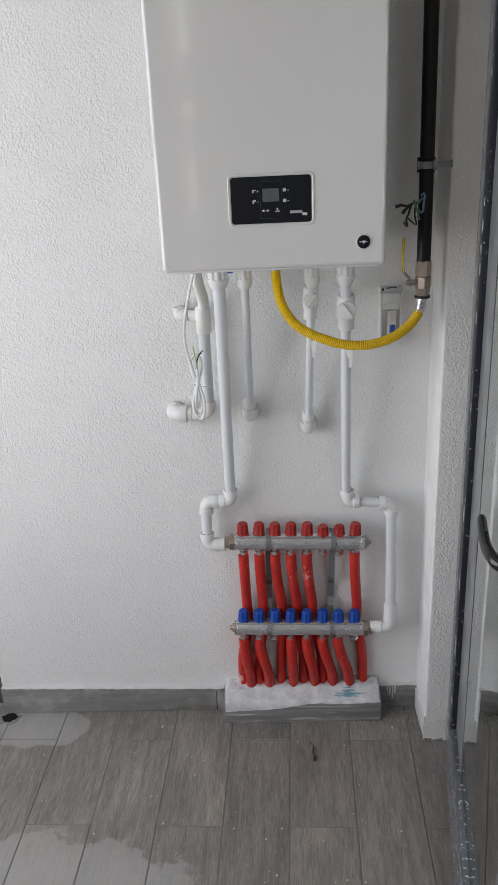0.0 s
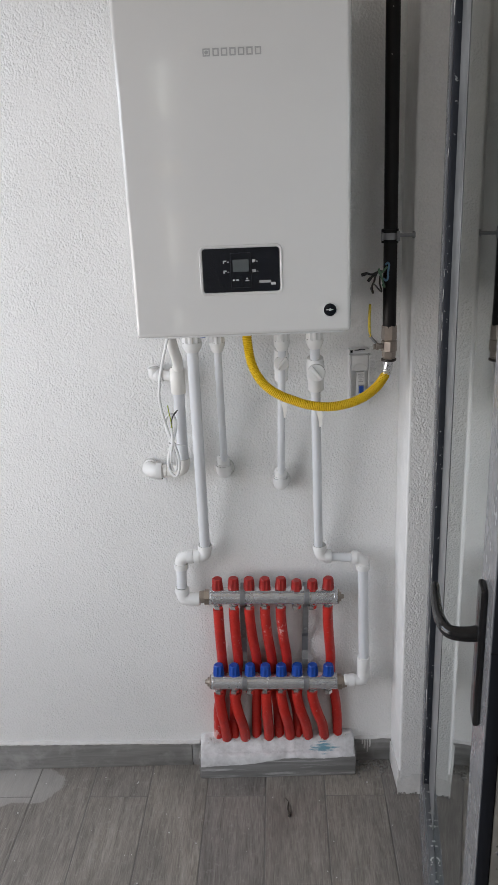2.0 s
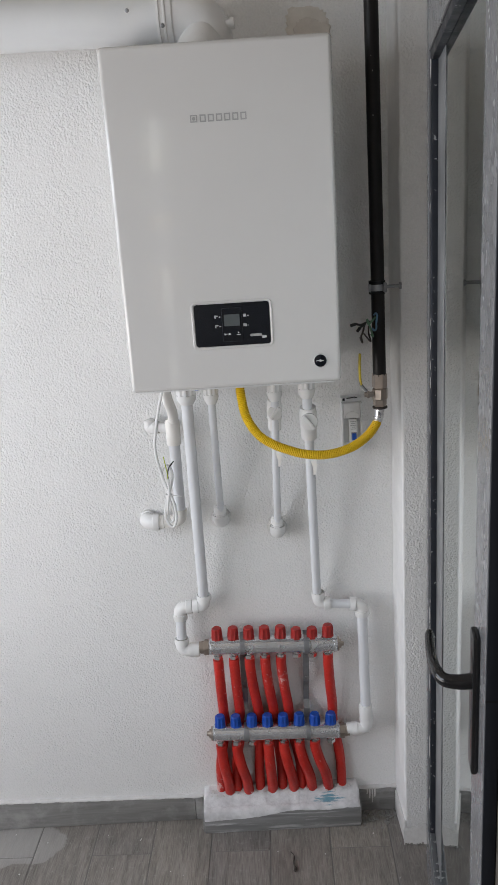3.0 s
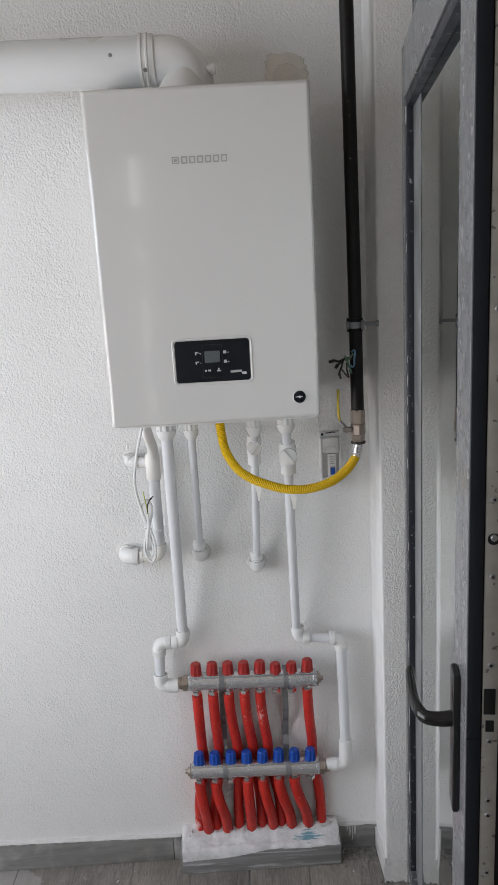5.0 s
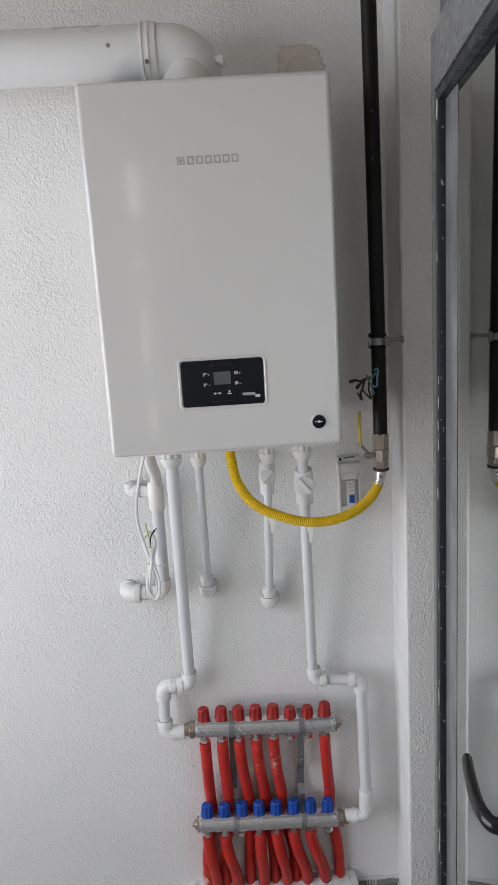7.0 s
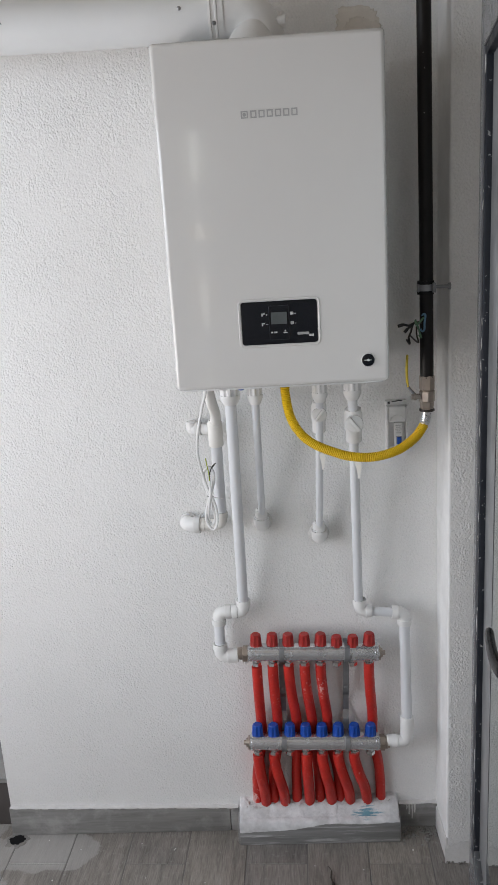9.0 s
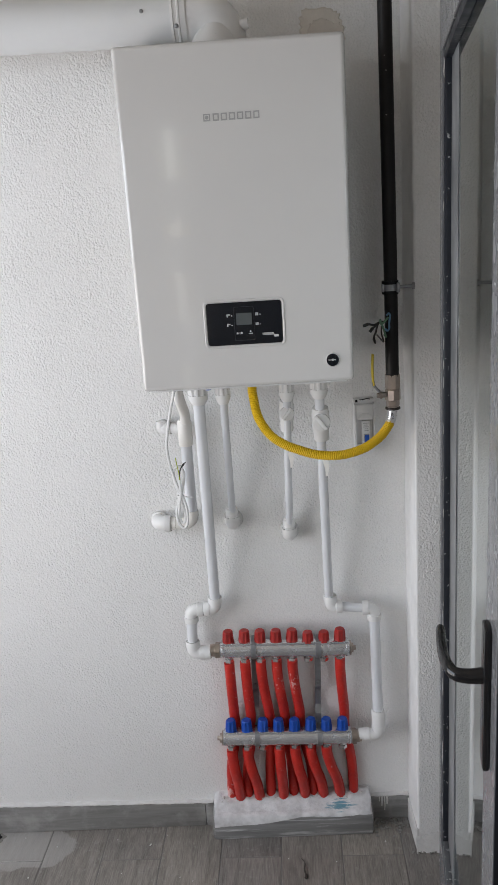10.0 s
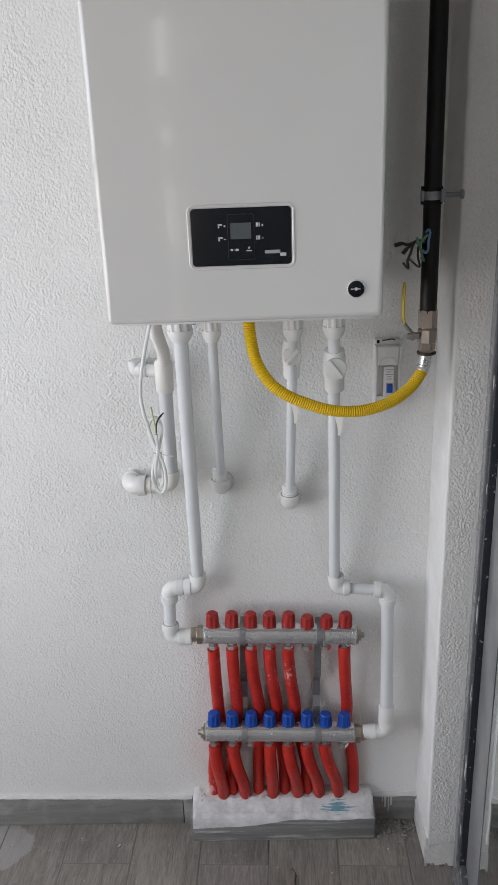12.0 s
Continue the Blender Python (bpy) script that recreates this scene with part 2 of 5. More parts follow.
ALU = worn_paint("anthracite_coating", (0.17, 0.173, 0.18), 0.24, (0.45, 0.45, 0.45), 0.74)
ALUDARK = worn_paint("anthracite_bead", (0.022, 0.025, 0.032), 0.36, (0.40, 0.40, 0.40), 0.685)
# Black rubber; also fills holes and slots, where its black stands for shade.
MATTBLACK = plain("black_rubber_and_holes", (0.006, 0.006, 0.007), 0.6, 0, 0.1, 30, 0.02, Specular_IOR_Level=0.25)
LOCKSTEEL = worn_paint("lock_plate_steel", (0.34, 0.33, 0.30), 0.4, (0.08, 0.075, 0.065), 0.66, 0.4)
HANDLEBLACK = plain("black_handle", (0.010, 0.010, 0.011), 0.22)
BEADMIRROR = plain("grey_bead_reflection", (0.21, 0.215, 0.22), 0.38, 0, 0.3, 9, 0.02)
GLASS = pane_glass()
# Dust specks; the paler base puts the floor's reflection into the colour.
DUSTYSHEEN = worn_paint("dusty_bead_with_reflection", (0.11, 0.115, 0.12), 0.5, (0.5, 0.5, 0.49), 0.62)
EDGE = plain("anthracite_edge", (0.010, 0.012, 0.017), 0.5, 0, 0.1, 30, 0.02, Specular_IOR_Level=0.25)
BOXWHITE = plain("white_box", (0.76, 0.76, 0.75), 0.4)
BOXSHADE = plain("shaded_box_inside", (0.66, 0.66, 0.655), 0.5)
BLUESWITCH = plain("blue_switch", (0.01, 0.08, 0.42), 0.4)
UMBER = smooth_plaster("umber_tile", (0.085, 0.075, 0.072), 20, 0.001)
RUBBLE = smooth_plaster("rubble", (0.24, 0.23, 0.215), 80)
TWIG = plain("dark_twig", (0.05, 0.042, 0.035), 0.8)

# ---- geometry helpers ----


def finish(name, bm, material, sharp=35, flat=1e9):
    """flat: faces of more square metres than this stay flat, so that broad panels mirror truly."""
    me = bpy.data.meshes.new(name)
    bm.normal_update()
    bm.to_mesh(me)
    bm.free()
    for p in me.polygons:
        p.use_smooth = True
    me.set_sharp_from_angle(angle=radians(sharp))
    for p in me.polygons:
        p.use_smooth = p.area < flat
    me.materials.append(material)
    return me


def part(name, bm, material, parent, label="", sharp=35, flat=1e9):
    """One mesh object under a thing or a part; meshes are in world metres."""
    ob = new(name, finish(name, bm, material, sharp, flat))
    ob.parent = parent
    ob.matrix_parent_inverse = parent.matrix_basis.inverted()
    if parent.parent:
        ob.matrix_parent_inverse = (parent.parent.matrix_basis @ parent.matrix_parent_inverse @ parent.matrix_basis).inverted()
    return tagged(ob, label) if label else ob


def thing(name, base, label, category, group="", kind=""):
    ob = new(name)
    ob.empty_display_size = 0.05
    ob.matrix_basis = pose(*base)
    return tagged(ob, label, category, group, kind)


def solo(name, bm, material, label, category, group="", kind="", sharp=35):
    """A thing that is one mesh."""
    return tagged(new(name, finish(name, bm, material, sharp)), label, category, group, kind)


def box(lo, hi, bevel=0.0, seg=2, bm=None, turn=None):
    bm = bm or bmesh.new()
    lo, hi = Vector(lo), Vector(hi)
    made = bmesh.ops.create_cube(bm, size=1.0)["verts"]
    mid, size = (lo + hi) / 2, hi - lo
    for v in made:
        v.co = Vector((v.co.x * size.x, v.co.y * size.y, v.co.z * size.z)) + mid
    if bevel:
        edges = {e for v in made for e in v.link_edges}
        bmesh.ops.bevel(bm, geom=list(edges), offset=bevel, segments=seg, profile=0.5, affect="EDGES")
    if turn is not None:
        for v in bm.verts:
            v.co = turn @ v.co
    return bm


def spline(points, n=8):
    """A smooth line through the points."""
    p = [Vector(q) for q in points]
    p = [2 * p[0] - p[1], *p, 2 * p[-1] - p[-2]]
    out = []
    for k in range(1, len(p) - 2):
        a, b, c, d = p[k - 1 : k + 3]
        for s in range(n):
            t = s / n
            out.append(0.5 * (2 * b + (c - a) * t + (2 * a - 5 * b + 4 * c - d) * t * t + (3 * b - a - 3 * c + d) * t**3))
    return [*out, p[-2]]


def tube(points, r, seg=16, bm=None, caps=True, squash=None):
    """A round tube along the points; r is one radius or one for each point."""
    bm = bm or bmesh.new()
    pts = [Vector(p) for p in points]
    rs = r if isinstance(r, (list, tuple)) else [r] * len(pts)
    side, rings = None, []
    for k, p in enumerate(pts):
        ahead = (pts[min(k + 1, len(pts) - 1)] - pts[max(k - 1, 0)]).normalized()
        if side is None:
            side = ahead.orthogonal().normalized()
        side = (side - ahead * side.dot(ahead)).normalized()
        up = ahead.cross(side)
        ring = []
        for s in range(seg):
            a = 2 * math.pi * s / seg
            off = side * math.cos(a) + up * math.sin(a)
            if squash:
                off = Vector((off.x * squash[0], off.y * squash[1], off.z * squash[2]))
            ring.append(bm.verts.new(p + off * rs[k]))
        rings.append(ring)
    for a, b in zip(rings, rings[1:]):
        for s in range(seg):
            bm.faces.new((a[s], a[(s + 1) % seg], b[(s + 1) % seg], b[s]))
    if caps:
        bm.faces.new(rings[0][::-1])
        bm.faces.new(rings[-1])
    return bm


def turned(p, axis, profile, seg=24, bm=None):
    """A turned solid from p along axis: profile rows of (distance, radius)."""
    p, axis = Vector(p), Vector(axis).normalized()
    bm = bm or bmesh.new()
    side = axis.orthogonal().normalized()
    up = axis.cross(side)
    rings = []
    for d, r in profile:
        rings.append([bm.verts.new(p + axis * d + (side * math.cos(2 * math.pi * s / seg) + up * math.sin(2 * math.pi * s / seg)) * max(r, 1e-5)) for s in range(seg)])
    for a, b in zip(rings, rings[1:]):
        for s in range(seg):
            bm.faces.new((a[s], a[(s + 1) % seg], b[(s + 1) % seg], b[s]))
    bm.faces.new(rings[0][::-1])
    bm.faces.new(rings[-1])
    return bm


def ribbed(p, axis, r, length, teeth=12, depth=0.08, taper=0.96, bm=None):
    """A grip cap with lengthwise ribs and a rounded end."""
    p, axis = Vector(p), Vector(axis).normalized()
    bm = bm or bmesh.new()
    side = axis.orthogonal().normalized()
    up = axis.cross(side)
    seg = teeth * 4
    rings = []
    for d, k, rib in ((0, 1.0, 0.3), (0.08, 1.0, 1), (0.78, taper, 1), (0.93, taper * 0.93, 0.5), (1.0, taper * 0.74, 0)):
        ring = []
        for s in range(seg):
            a = 2 * math.pi * s / seg
            rr = r * k * (1 - depth * rib * (1 if s % 4 in (0, 1) else 0))
            ring.append(bm.verts.new(p + axis * d * length + (side * math.cos(a) + up * math.sin(a)) * rr))
        rings.append(ring)
    for a, b in zip(rings, rings[1:]):
        for s in range(seg):
            bm.faces.new((a[s], a[(s + 1) % seg], b[(s + 1) % seg], b[s]))
    bm.faces.new(rings[0][::-1])
    bm.faces.new(rings[-1])
    return bm


def elbow(a, corner, b, r, bm=None, collar=1.12, bend=0.02, cap=0.016):
    """A moulded elbow fitting between two points round a corner, with a thicker socket at both ends."""
    a, c, b = Vector(a), Vector(corner), Vector(b)
    u, v = (a - c).normalized(), (b - c).normalized()
    pts = [a]
    p0, p2 = c + u * bend, c + v * bend
    for s in range(9):
        t = s / 8
        pts.append(p0 * (1 - t) ** 2 + c * 2 * t * (1 - t) + p2 * t * t)
    pts.append(b)
    bm = tube(pts, r, 20, bm)
    for end, w in ((a, u), (b, v)):
        turned(end - w * cap, w, ((0, r), (0.001, r * collar), (cap - 0.002, r * collar), (cap, r * collar * 0.96), (cap, r * 0.8)), 20, bm)
    return bm


def rounded_plate(cx, cz, w, h, y0, y1, r, bm=None, seg=6):
    """An upright plate with rounded corners in the plane of the back wall, from y0 (front) to y1."""
    bm = bm or bmesh.new()
    rim = []
    for sx, sz, a0 in ((1, 1, 0), (-1, 1, 90), (-1, -1, 180), (1, -1, 270)):
        for s in range(seg + 1):
            a = radians(a0 + 90 * s / seg)
            rim.append((cx + sx * (w / 2 - r) + r * math.cos(a), cz + sz * (h / 2 - r) + r * math.sin(a)))
    front = [bm.verts.new((x, y0, z)) for x, z in rim]
    back = [bm.verts.new((x, y1, z)) for x, z in rim]
    n = len(rim)
    bm.faces.new(front)
    bm.faces.new(back[::-1])
    for s in range(n):
        bm.faces.new((front[(s + 1) % n], front[s], back[s], back[(s + 1) % n]))
    bmesh.ops.recalc_face_normals(bm, faces=bm.faces)
    return bm


# ---- setting ----
TOP = 2.62
PIER_Y = -0.136


def wall(name, lo, hi, material, label):
    return solo(name, box(lo, hi), material, label, "wall", kind="structure")


wall("wall_north", (-0.85, 0.0, -0.03), (0.376, 0.30, TOP), PLASTER, "white wall with rolled textured plaster behind the boiler")
wall("wall_north_recess", (-2.0, 0.30, -0.03), (-0.85, 0.42, TOP), SMOOTH, "smooth white recessed wall beside the boiler wall")
wall("wall_west_low", (-2.1, -3.3, -0.03), (-1.96, 0.30, 0.55), SMOOTH, "white wall under the large side window")
wall("wall_west_high", (-2.1, -3.3, 2.32), (-1.96, 0.30, TOP), SMOOTH, "white wall above the large side window")
wall("wall_west_end", (-2.1, -0.32, 0.55), (-1.96, 0.30, 2.32), SMOOTH, "white wall at the end of the side window")
wall("wall_west_start", (-2.1, -3.3, 0.55), (-1.96, -2.48, 2.32), SMOOTH, "white wall at the start of the side window")
# Unseen wall; its tone sets how much light bounces towards the pier.
wall("wall_east", (1.3, -3.3, -0.03), (1.42, PIER_Y, TOP), EASTWALL, "unseen side wall beyond the open door, toned to set fill light")
# Unseen walls, toned dark to cut the light bounced at the boiler.
wall("wall_south_left", (-1.96, -3.42, -0.03), (-0.53, -3.3, TOP), DIMWALL, "unseen wall opposite the boiler, toned dark to cut fill light")
wall("wall_south_right", (-0.36, -3.42, -0.03), (1.3, -3.3, TOP), DIMWALL, "unseen wall opposite the boiler, toned dark to cut fill light")
wall("wall_south_low", (-0.53, -3.42, -0.03), (-0.36, -3.3, 0.7), DIMWALL, "unseen wall under the rear window, toned dark to cut fill light")
wall("wall_south_high", (-0.53, -3.42, 2.2), (-0.36, -3.3, TOP), DIMWALL, "unseen wall above the rear window, toned dark to cut fill light")
# Unseen ceiling; the warm, dim tone tints and limits its bounced light.
solo("ceiling", box((-2.1, -3.42, TOP), (1.42, 0.42, TOP + 0.15)), CEILING, "unseen ceiling, toned warm and dim to shape its bounce", "ceiling", kind="structure")

# pier between the boiler wall and the door: rough front, smooth side
pier = thing("wall_pier", (0.45, PIER_Y, 0), "white plaster pier with rough front and smoother side, broken at its foot", "wall", kind="structure")


def pier_front():
    bm = bmesh.new()
    nx, nz = 26, 40
    grid = []
    for k in range(nz + 1):
        z = 0.0 + TOP * (k / nz) ** 2.2
        row = []
        for j in range(nx + 1):
            x = 0.3825 + (1.3 - 0.3825) * (j / nx) ** 1.6
            foot = max(0.0, 0.05 - z) / 0.05
            y = PIER_Y + 0.012 * foot * min(1, j / 2) * (noise.noise(Vector((x * 30, z * 30, 3))) + 0.4)
            row.append(bm.verts.new((x, y, z)))
        grid.append(row)
    for a, b in zip(grid, grid[1:]):
        for j in range(nx):
            bm.faces.new((a[j], a[j + 1], b[j + 1], b[j]))
    back = [bm.verts.new(p) for p in ((1.3, PIER_Y, 0), (1.3, 0.3, 0), (0.3755, 0.3, 0), (1.3, PIER_Y, TOP), (1.3, 0.3, TOP), (0.3755, 0.3, TOP))]
    bm.faces.new((back[0], back[1], back[4], back[3]))
    bm.faces.new((back[1], back[2], back[5], back[4]))
    return bm


def pier_side():
    """Rounded arris and smooth side back to the boiler wall."""
    bm, nz = bmesh.new(), 60
    arris = []
    for a in range(7):
        t = radians(90 * a / 6)
        arris.append((0.3825 - 0.006 * math.sin(t), PIER_Y + 0.006 * (1 - math.cos(t))))
    arris.append((0.3765, -0.06))
    arris.append((0.3755, 0.001))
    rows = []
    for k in range(nz + 1):
        z = TOP * (k / nz) ** 2.2
        rows.append([bm.verts.new((x + 0.0022 * noise.noise(Vector((z * 14, y * 20, 1))) * min(1.0, (y - PIER_Y) * 200), y, z)) for x, y in arris])
    for a, b in zip(rows, rows[1:]):
        for j in range(len(arris) - 1):
            bm.faces.new((a[j + 1], a[j], b[j], b[j + 1]))
    return bm


part("pier_front", pier_front(), PLASTER, pier)
for z in (1.565, 1.30, 0.62):
    part("chip", turned((0.4475, PIER_Y + 0.001, z), (0, -1, 0), ((0, 0.004), (0.0016, 0.0025)), 6), RUBBLE, pier, "small dark chip")
apron = bmesh.new()
cols = []
for k in range(31):
    x = 0.372 + (0.62 - 0.372) * k / 30
    h = 0.060 + 0.055 * noise.noise(Vector((x * 17, 3, 1))) + 0.014 * noise.noise(Vector((x * 80, 5, 1)))
    out = 0.006 + 0.006 * noise.noise(Vector((x * 40, 8, 2)))
    cols.append([apron.verts.new(p) for p in ((x, PIER_Y - 0.001, h), (x, PIER_Y - 0.004, h * 0.8), (x, PIER_Y - 0.004 - out * 0.6, h * 0.35), (x, PIER_Y - 0.006 - out, 0.0))])
for p, q in zip(cols, cols[1:]):
    for k in range(3):
        apron.faces.new((p[k], q[k], q[k + 1], p[k + 1]))
bmesh.ops.recalc_face_normals(apron, faces=apron.faces)
part("foot_apron", apron, CAULK, pier, "smeared plaster at the broken foot", 60)
part("pier_side", pier_side(), SMOOTH, pier, "smoother plaster side", 60)

# ---- flue ----
flue = thing("flue_duct", (-0.3, -0.16, 2.04), "white round flue duct running along the wall above the boiler", "flue duct")
part("duct_pipe", tube([(-0.108, -0.16, 2.093), (-1.955, -0.16, 2.11)], 0.05, 40), DUCT, flue)


# ---- boiler ----
BX, BZ0, BZ1, BY = 0.221, 1.353, 2.0185, -0.312
boiler = thing("wall_boiler", (0, -0.15, BZ0), "white enamelled wall-hung gas boiler with black control panel", "boiler")
part("casing", box((-BX, BY, BZ0), (BX, -0.012, BZ1), 0.009, 4), ENAMEL, boiler, flat=0.02)
# raised white surround and black control panel
PX, PZ, PW, PH = 0.0, 1.4855, 0.154, 0.087


def surround():
    bm = bmesh.new()
    rings = []
    for grow, y in ((0.0070, BY + 0.001), (0.0048, BY - 0.0016), (0.0028, BY - 0.0016), (0.0012, BY - 0.0005), (0.0, BY + 0.002)):
        ring = []
        for sx, sz, a0 in ((1, 1, 0), (-1, 1, 90), (-1, -1, 180), (1, -1, 270)):
            for s in range(7):
                a = radians(a0 + 15 * s)
                r = 0.006 + grow
                ring.append(bm.verts.new((PX + sx * (PW / 2 - 0.006) + r * math.cos(a), y, PZ + sz * (PH / 2 - 0.006) + r * math.sin(a))))
        rings.append(ring)
    for a, b in zip(rings, rings[1:]):
        for s in range(len(a)):
            bm.faces.new((a[s], b[s], b[(s + 1) % len(a)], a[(s + 1) % len(a)]))
    bmesh.ops.recalc_face_normals(bm, faces=bm.faces)
    return bm


part("panel_surround", surround(), ENAMEL, boiler, "raised white panel surround")
panel = part("control_panel", rounded_plate(PX, PZ, PW, PH, BY - 0.0012, BY + 0.003, 0.006), BLACKGLASS, boiler, "glossy black control panel")
part("screen_frame", rounded_plate(PX - 0.0005, PZ - 0.0005, 0.0412, 0.0692, BY - 0.0019, BY - 0.0008, 0.003), SCREENRIM, panel, "dark grey outline of the display field")
part("screen_field", rounded_plate(PX - 0.0005, PZ - 0.0005, 0.0400, 0.0680, BY - 0.0022, BY - 0.0008, 0.003), BLACKGLASS, panel)
part("screen", rounded_plate(PX - 0.0005, PZ + 0.009, 0.032, 0.024, BY - 0.0028, BY - 0.0016, 0.001), SCREEN, panel, "grey display screen")


def print_bar(cx, cz, w, h, y=BY - 0.0016, mat=None, parent=None):
    part("printed_mark", rounded_plate(cx, cz, w, h, y, y + 0.0008, min(w, h) * 0.2, seg=2), mat or PRINT, parent or panel)


for sx, sz in ((-1, 0.0175), (-1, -0.002), (1, 0.0175), (1, -0.002)):
    cx = PX + (-0.0315 if sx < 0 else 0.0265)
    if sx < 0:
        print_bar(cx - 0.001, PZ + sz + 0.0012, 0.007, 0.0022)
        print_bar(cx - 0.003, PZ + sz - 0.0012, 0.0024, 0.005)
    else:
        for j in range(3):
            print_bar(cx - 0.0028 + j * 0.0022, PZ + sz, 0.0017, 0.006)
    print_bar(cx + 0.0062, PZ + sz - 0.001, 0.0034, 0.0009)
    if sz > 0:
        print_bar(cx + 0.0062, PZ + sz - 0.001, 0.0009, 0.0034, BY - 0.00175)
for cx, w in ((-0.0155, 0.004), (-0.0105, 0.0012), (-0.007, 0.004)):
    print_bar(cx, PZ - 0.0195, w, 0.0034, BY - 0.0026)
print_bar(0.0115, PZ - 0.017, 0.0032, 0.0034, BY - 0.0026)
print_bar(0.0115, PZ - 0.0212, 0.0085, 0.0018, BY - 0.0026)
# product mark: one long pale bar and a short slanted one
print_bar(0.0475, PZ - 0.024, 0.024, 0.0052, mat=GREYPRINT)
print_bar(0.0640, PZ - 0.0285, 0.0095, 0.0050, mat=PRINT)


def ring_plate(cx, cz, w, h, line, y):
    """A thin rectangular outline."""
    bm = bmesh.new()
    for lo, hi in (((cx - w / 2, cz - h / 2), (cx + w / 2, cz - h / 2 + line)), ((cx - w / 2, cz + h / 2 - line), (cx + w / 2, cz + h / 2)),
                   ((cx - w / 2, cz - h / 2 + line), (cx - w / 2 + line, cz + h / 2 - line)), ((cx + w / 2 - line, cz - h / 2 + line), (cx + w / 2, cz + h / 2 - line))):
        box((lo[0], y, lo[1]), (hi[0], y + 0.0008, hi[1]), bm=bm)
    return bm


# maker's mark as plain outlined shapes
LX, LZ = -0.0475, 1.8825
part("printed_mark", ring_plate(LX, LZ, 0.0135, 0.0135, 0.0022, BY - 0.0005), GREYPRINT, boiler, "grey square mark")
part("printed_mark", turned((LX, BY - 0.0005, LZ), (0, 1, 0), ((0, 0.0034), (0.0008, 0.0034)), 16), GREYPRINT, boiler)
for j in range(6):
    part("printed_mark", ring_plate(LX + 0.0175 + j * 0.0156, LZ, 0.0118, 0.0138, 0.0026, BY - 0.0005), GREYPRINT, boiler)

gauge = part("pressure_gauge", turned((0.1775, BY + 0.004, 1.3995), (0, -1, 0), ((0, 0.0150), (0.0045, 0.0150), (0.006, 0.0142), (0.0068, 0.0125), (0.0055, 0.0118), (0.0055, 0.0))), ENAMEL, boiler, "round pressure gauge in a white ring")
part("gauge_face", turned((0.1775, BY - 0.0012, 1.3995), (0, -1, 0), ((0, 0.0130), (0.0024, 0.0130), (0.0030, 0.0118), (0.0022, 0.0)), 28), BLACKGLASS, gauge, "black dial face")
part("needle", box((0.169, BY - 0.0047, 1.3990), (0.184, BY - 0.0041, 1.4004)), PRINT, gauge, "pale needle")
part("needle_hub", turned((0.1775, BY - 0.0038, 1.3998), (0, -1, 0), ((0, 0.0026), (0.0014, 0.0026), (0.002, 0.001)), 12), PRINT, gauge)
# underside: chassis and outlets
part("underside_tray", box((-BX + 0.012, BY + 0.02, BZ0 - 0.006), (BX - 0.012, -0.014, BZ0 + 0.004), 0.002), DUCT, boiler)
part("blue_outlet_cap", turned((-0.0925, -0.215, BZ0 - 0.022), (0, 0, 1), ((0, 0.0065), (0.020, 0.0065), (0.024, 0.005)), 12), BLUESWITCH, boiler, "small blue outlet cap")

# flue fittings
part("collar", turned((-0.112, -0.16, 2.0931), (1, 0, 0), ((0, 0.0515), (0.0, 0.054), (0.005, 0.0545), (0.006, 0.0525), (0.013, 0.0525), (0.014, 0.0545), (0.017, 0.0545), (0.019, 0.0525), (0.030, 0.052), (0.030, 0.04)), 40), PVC, flue, "white joint collar")
bend = [(-0.086, -0.16, 2.0925), (-0.064, -0.16, 2.0925)]
for k in range(1, 9):
    a = radians(90 * k / 8)
    bend.append((-0.064 + 0.052 * math.sin(a), -0.16, 2.0925 - 0.052 * (1 - math.cos(a))))
bend.append((-0.012, -0.16, 2.02))
part("flue_elbow", tube(bend, 0.0495, 40), PVC, flue, "white elbow of the flue")
part("flue_adaptor", turned((-0.030, -0.186, 2.010), (0.12, 0.08, 1), ((0, 0.056), (0.012, 0.054), (0.032, 0.045), (0.055, 0.031), (0.072, 0.017), (0.080, 0.004), (0.081, 0.0)), 48), PVC, flue, "cone-shaped white flue adaptor", 70)
clip = part("test_port", turned((0.016, -0.180, 2.068), (1, 0, 0.05), ((0, 0.009), (0.016, 0.009), (0.016, 0.011), (0.024, 0.011), (0.026, 0.009)), 16), PVC, flue, "small white test port")
for x, z in ((-0.168, 2.0985), (-0.1005, 2.068)):
    part("screw", turned((x, -0.2075 if z > 2.08 else -0.2065, z), (0, -1, 0), ((0, 0.0042), (0.003, 0.0042), (0.0045, 0.002)), 10), STEEL, flue)
# faint maker's print on the duct as bars
for j, (w, h, z) in enumerate(((0.012, 0.012, 2.108), (0.042, 0.003, 2.095))):
    part("printed_mark", box((-0.545 - w / 2, -0.2115, z - h / 2), (-0.545 + w / 2, -0.208, z + h / 2)), GREYPRINT, flue)

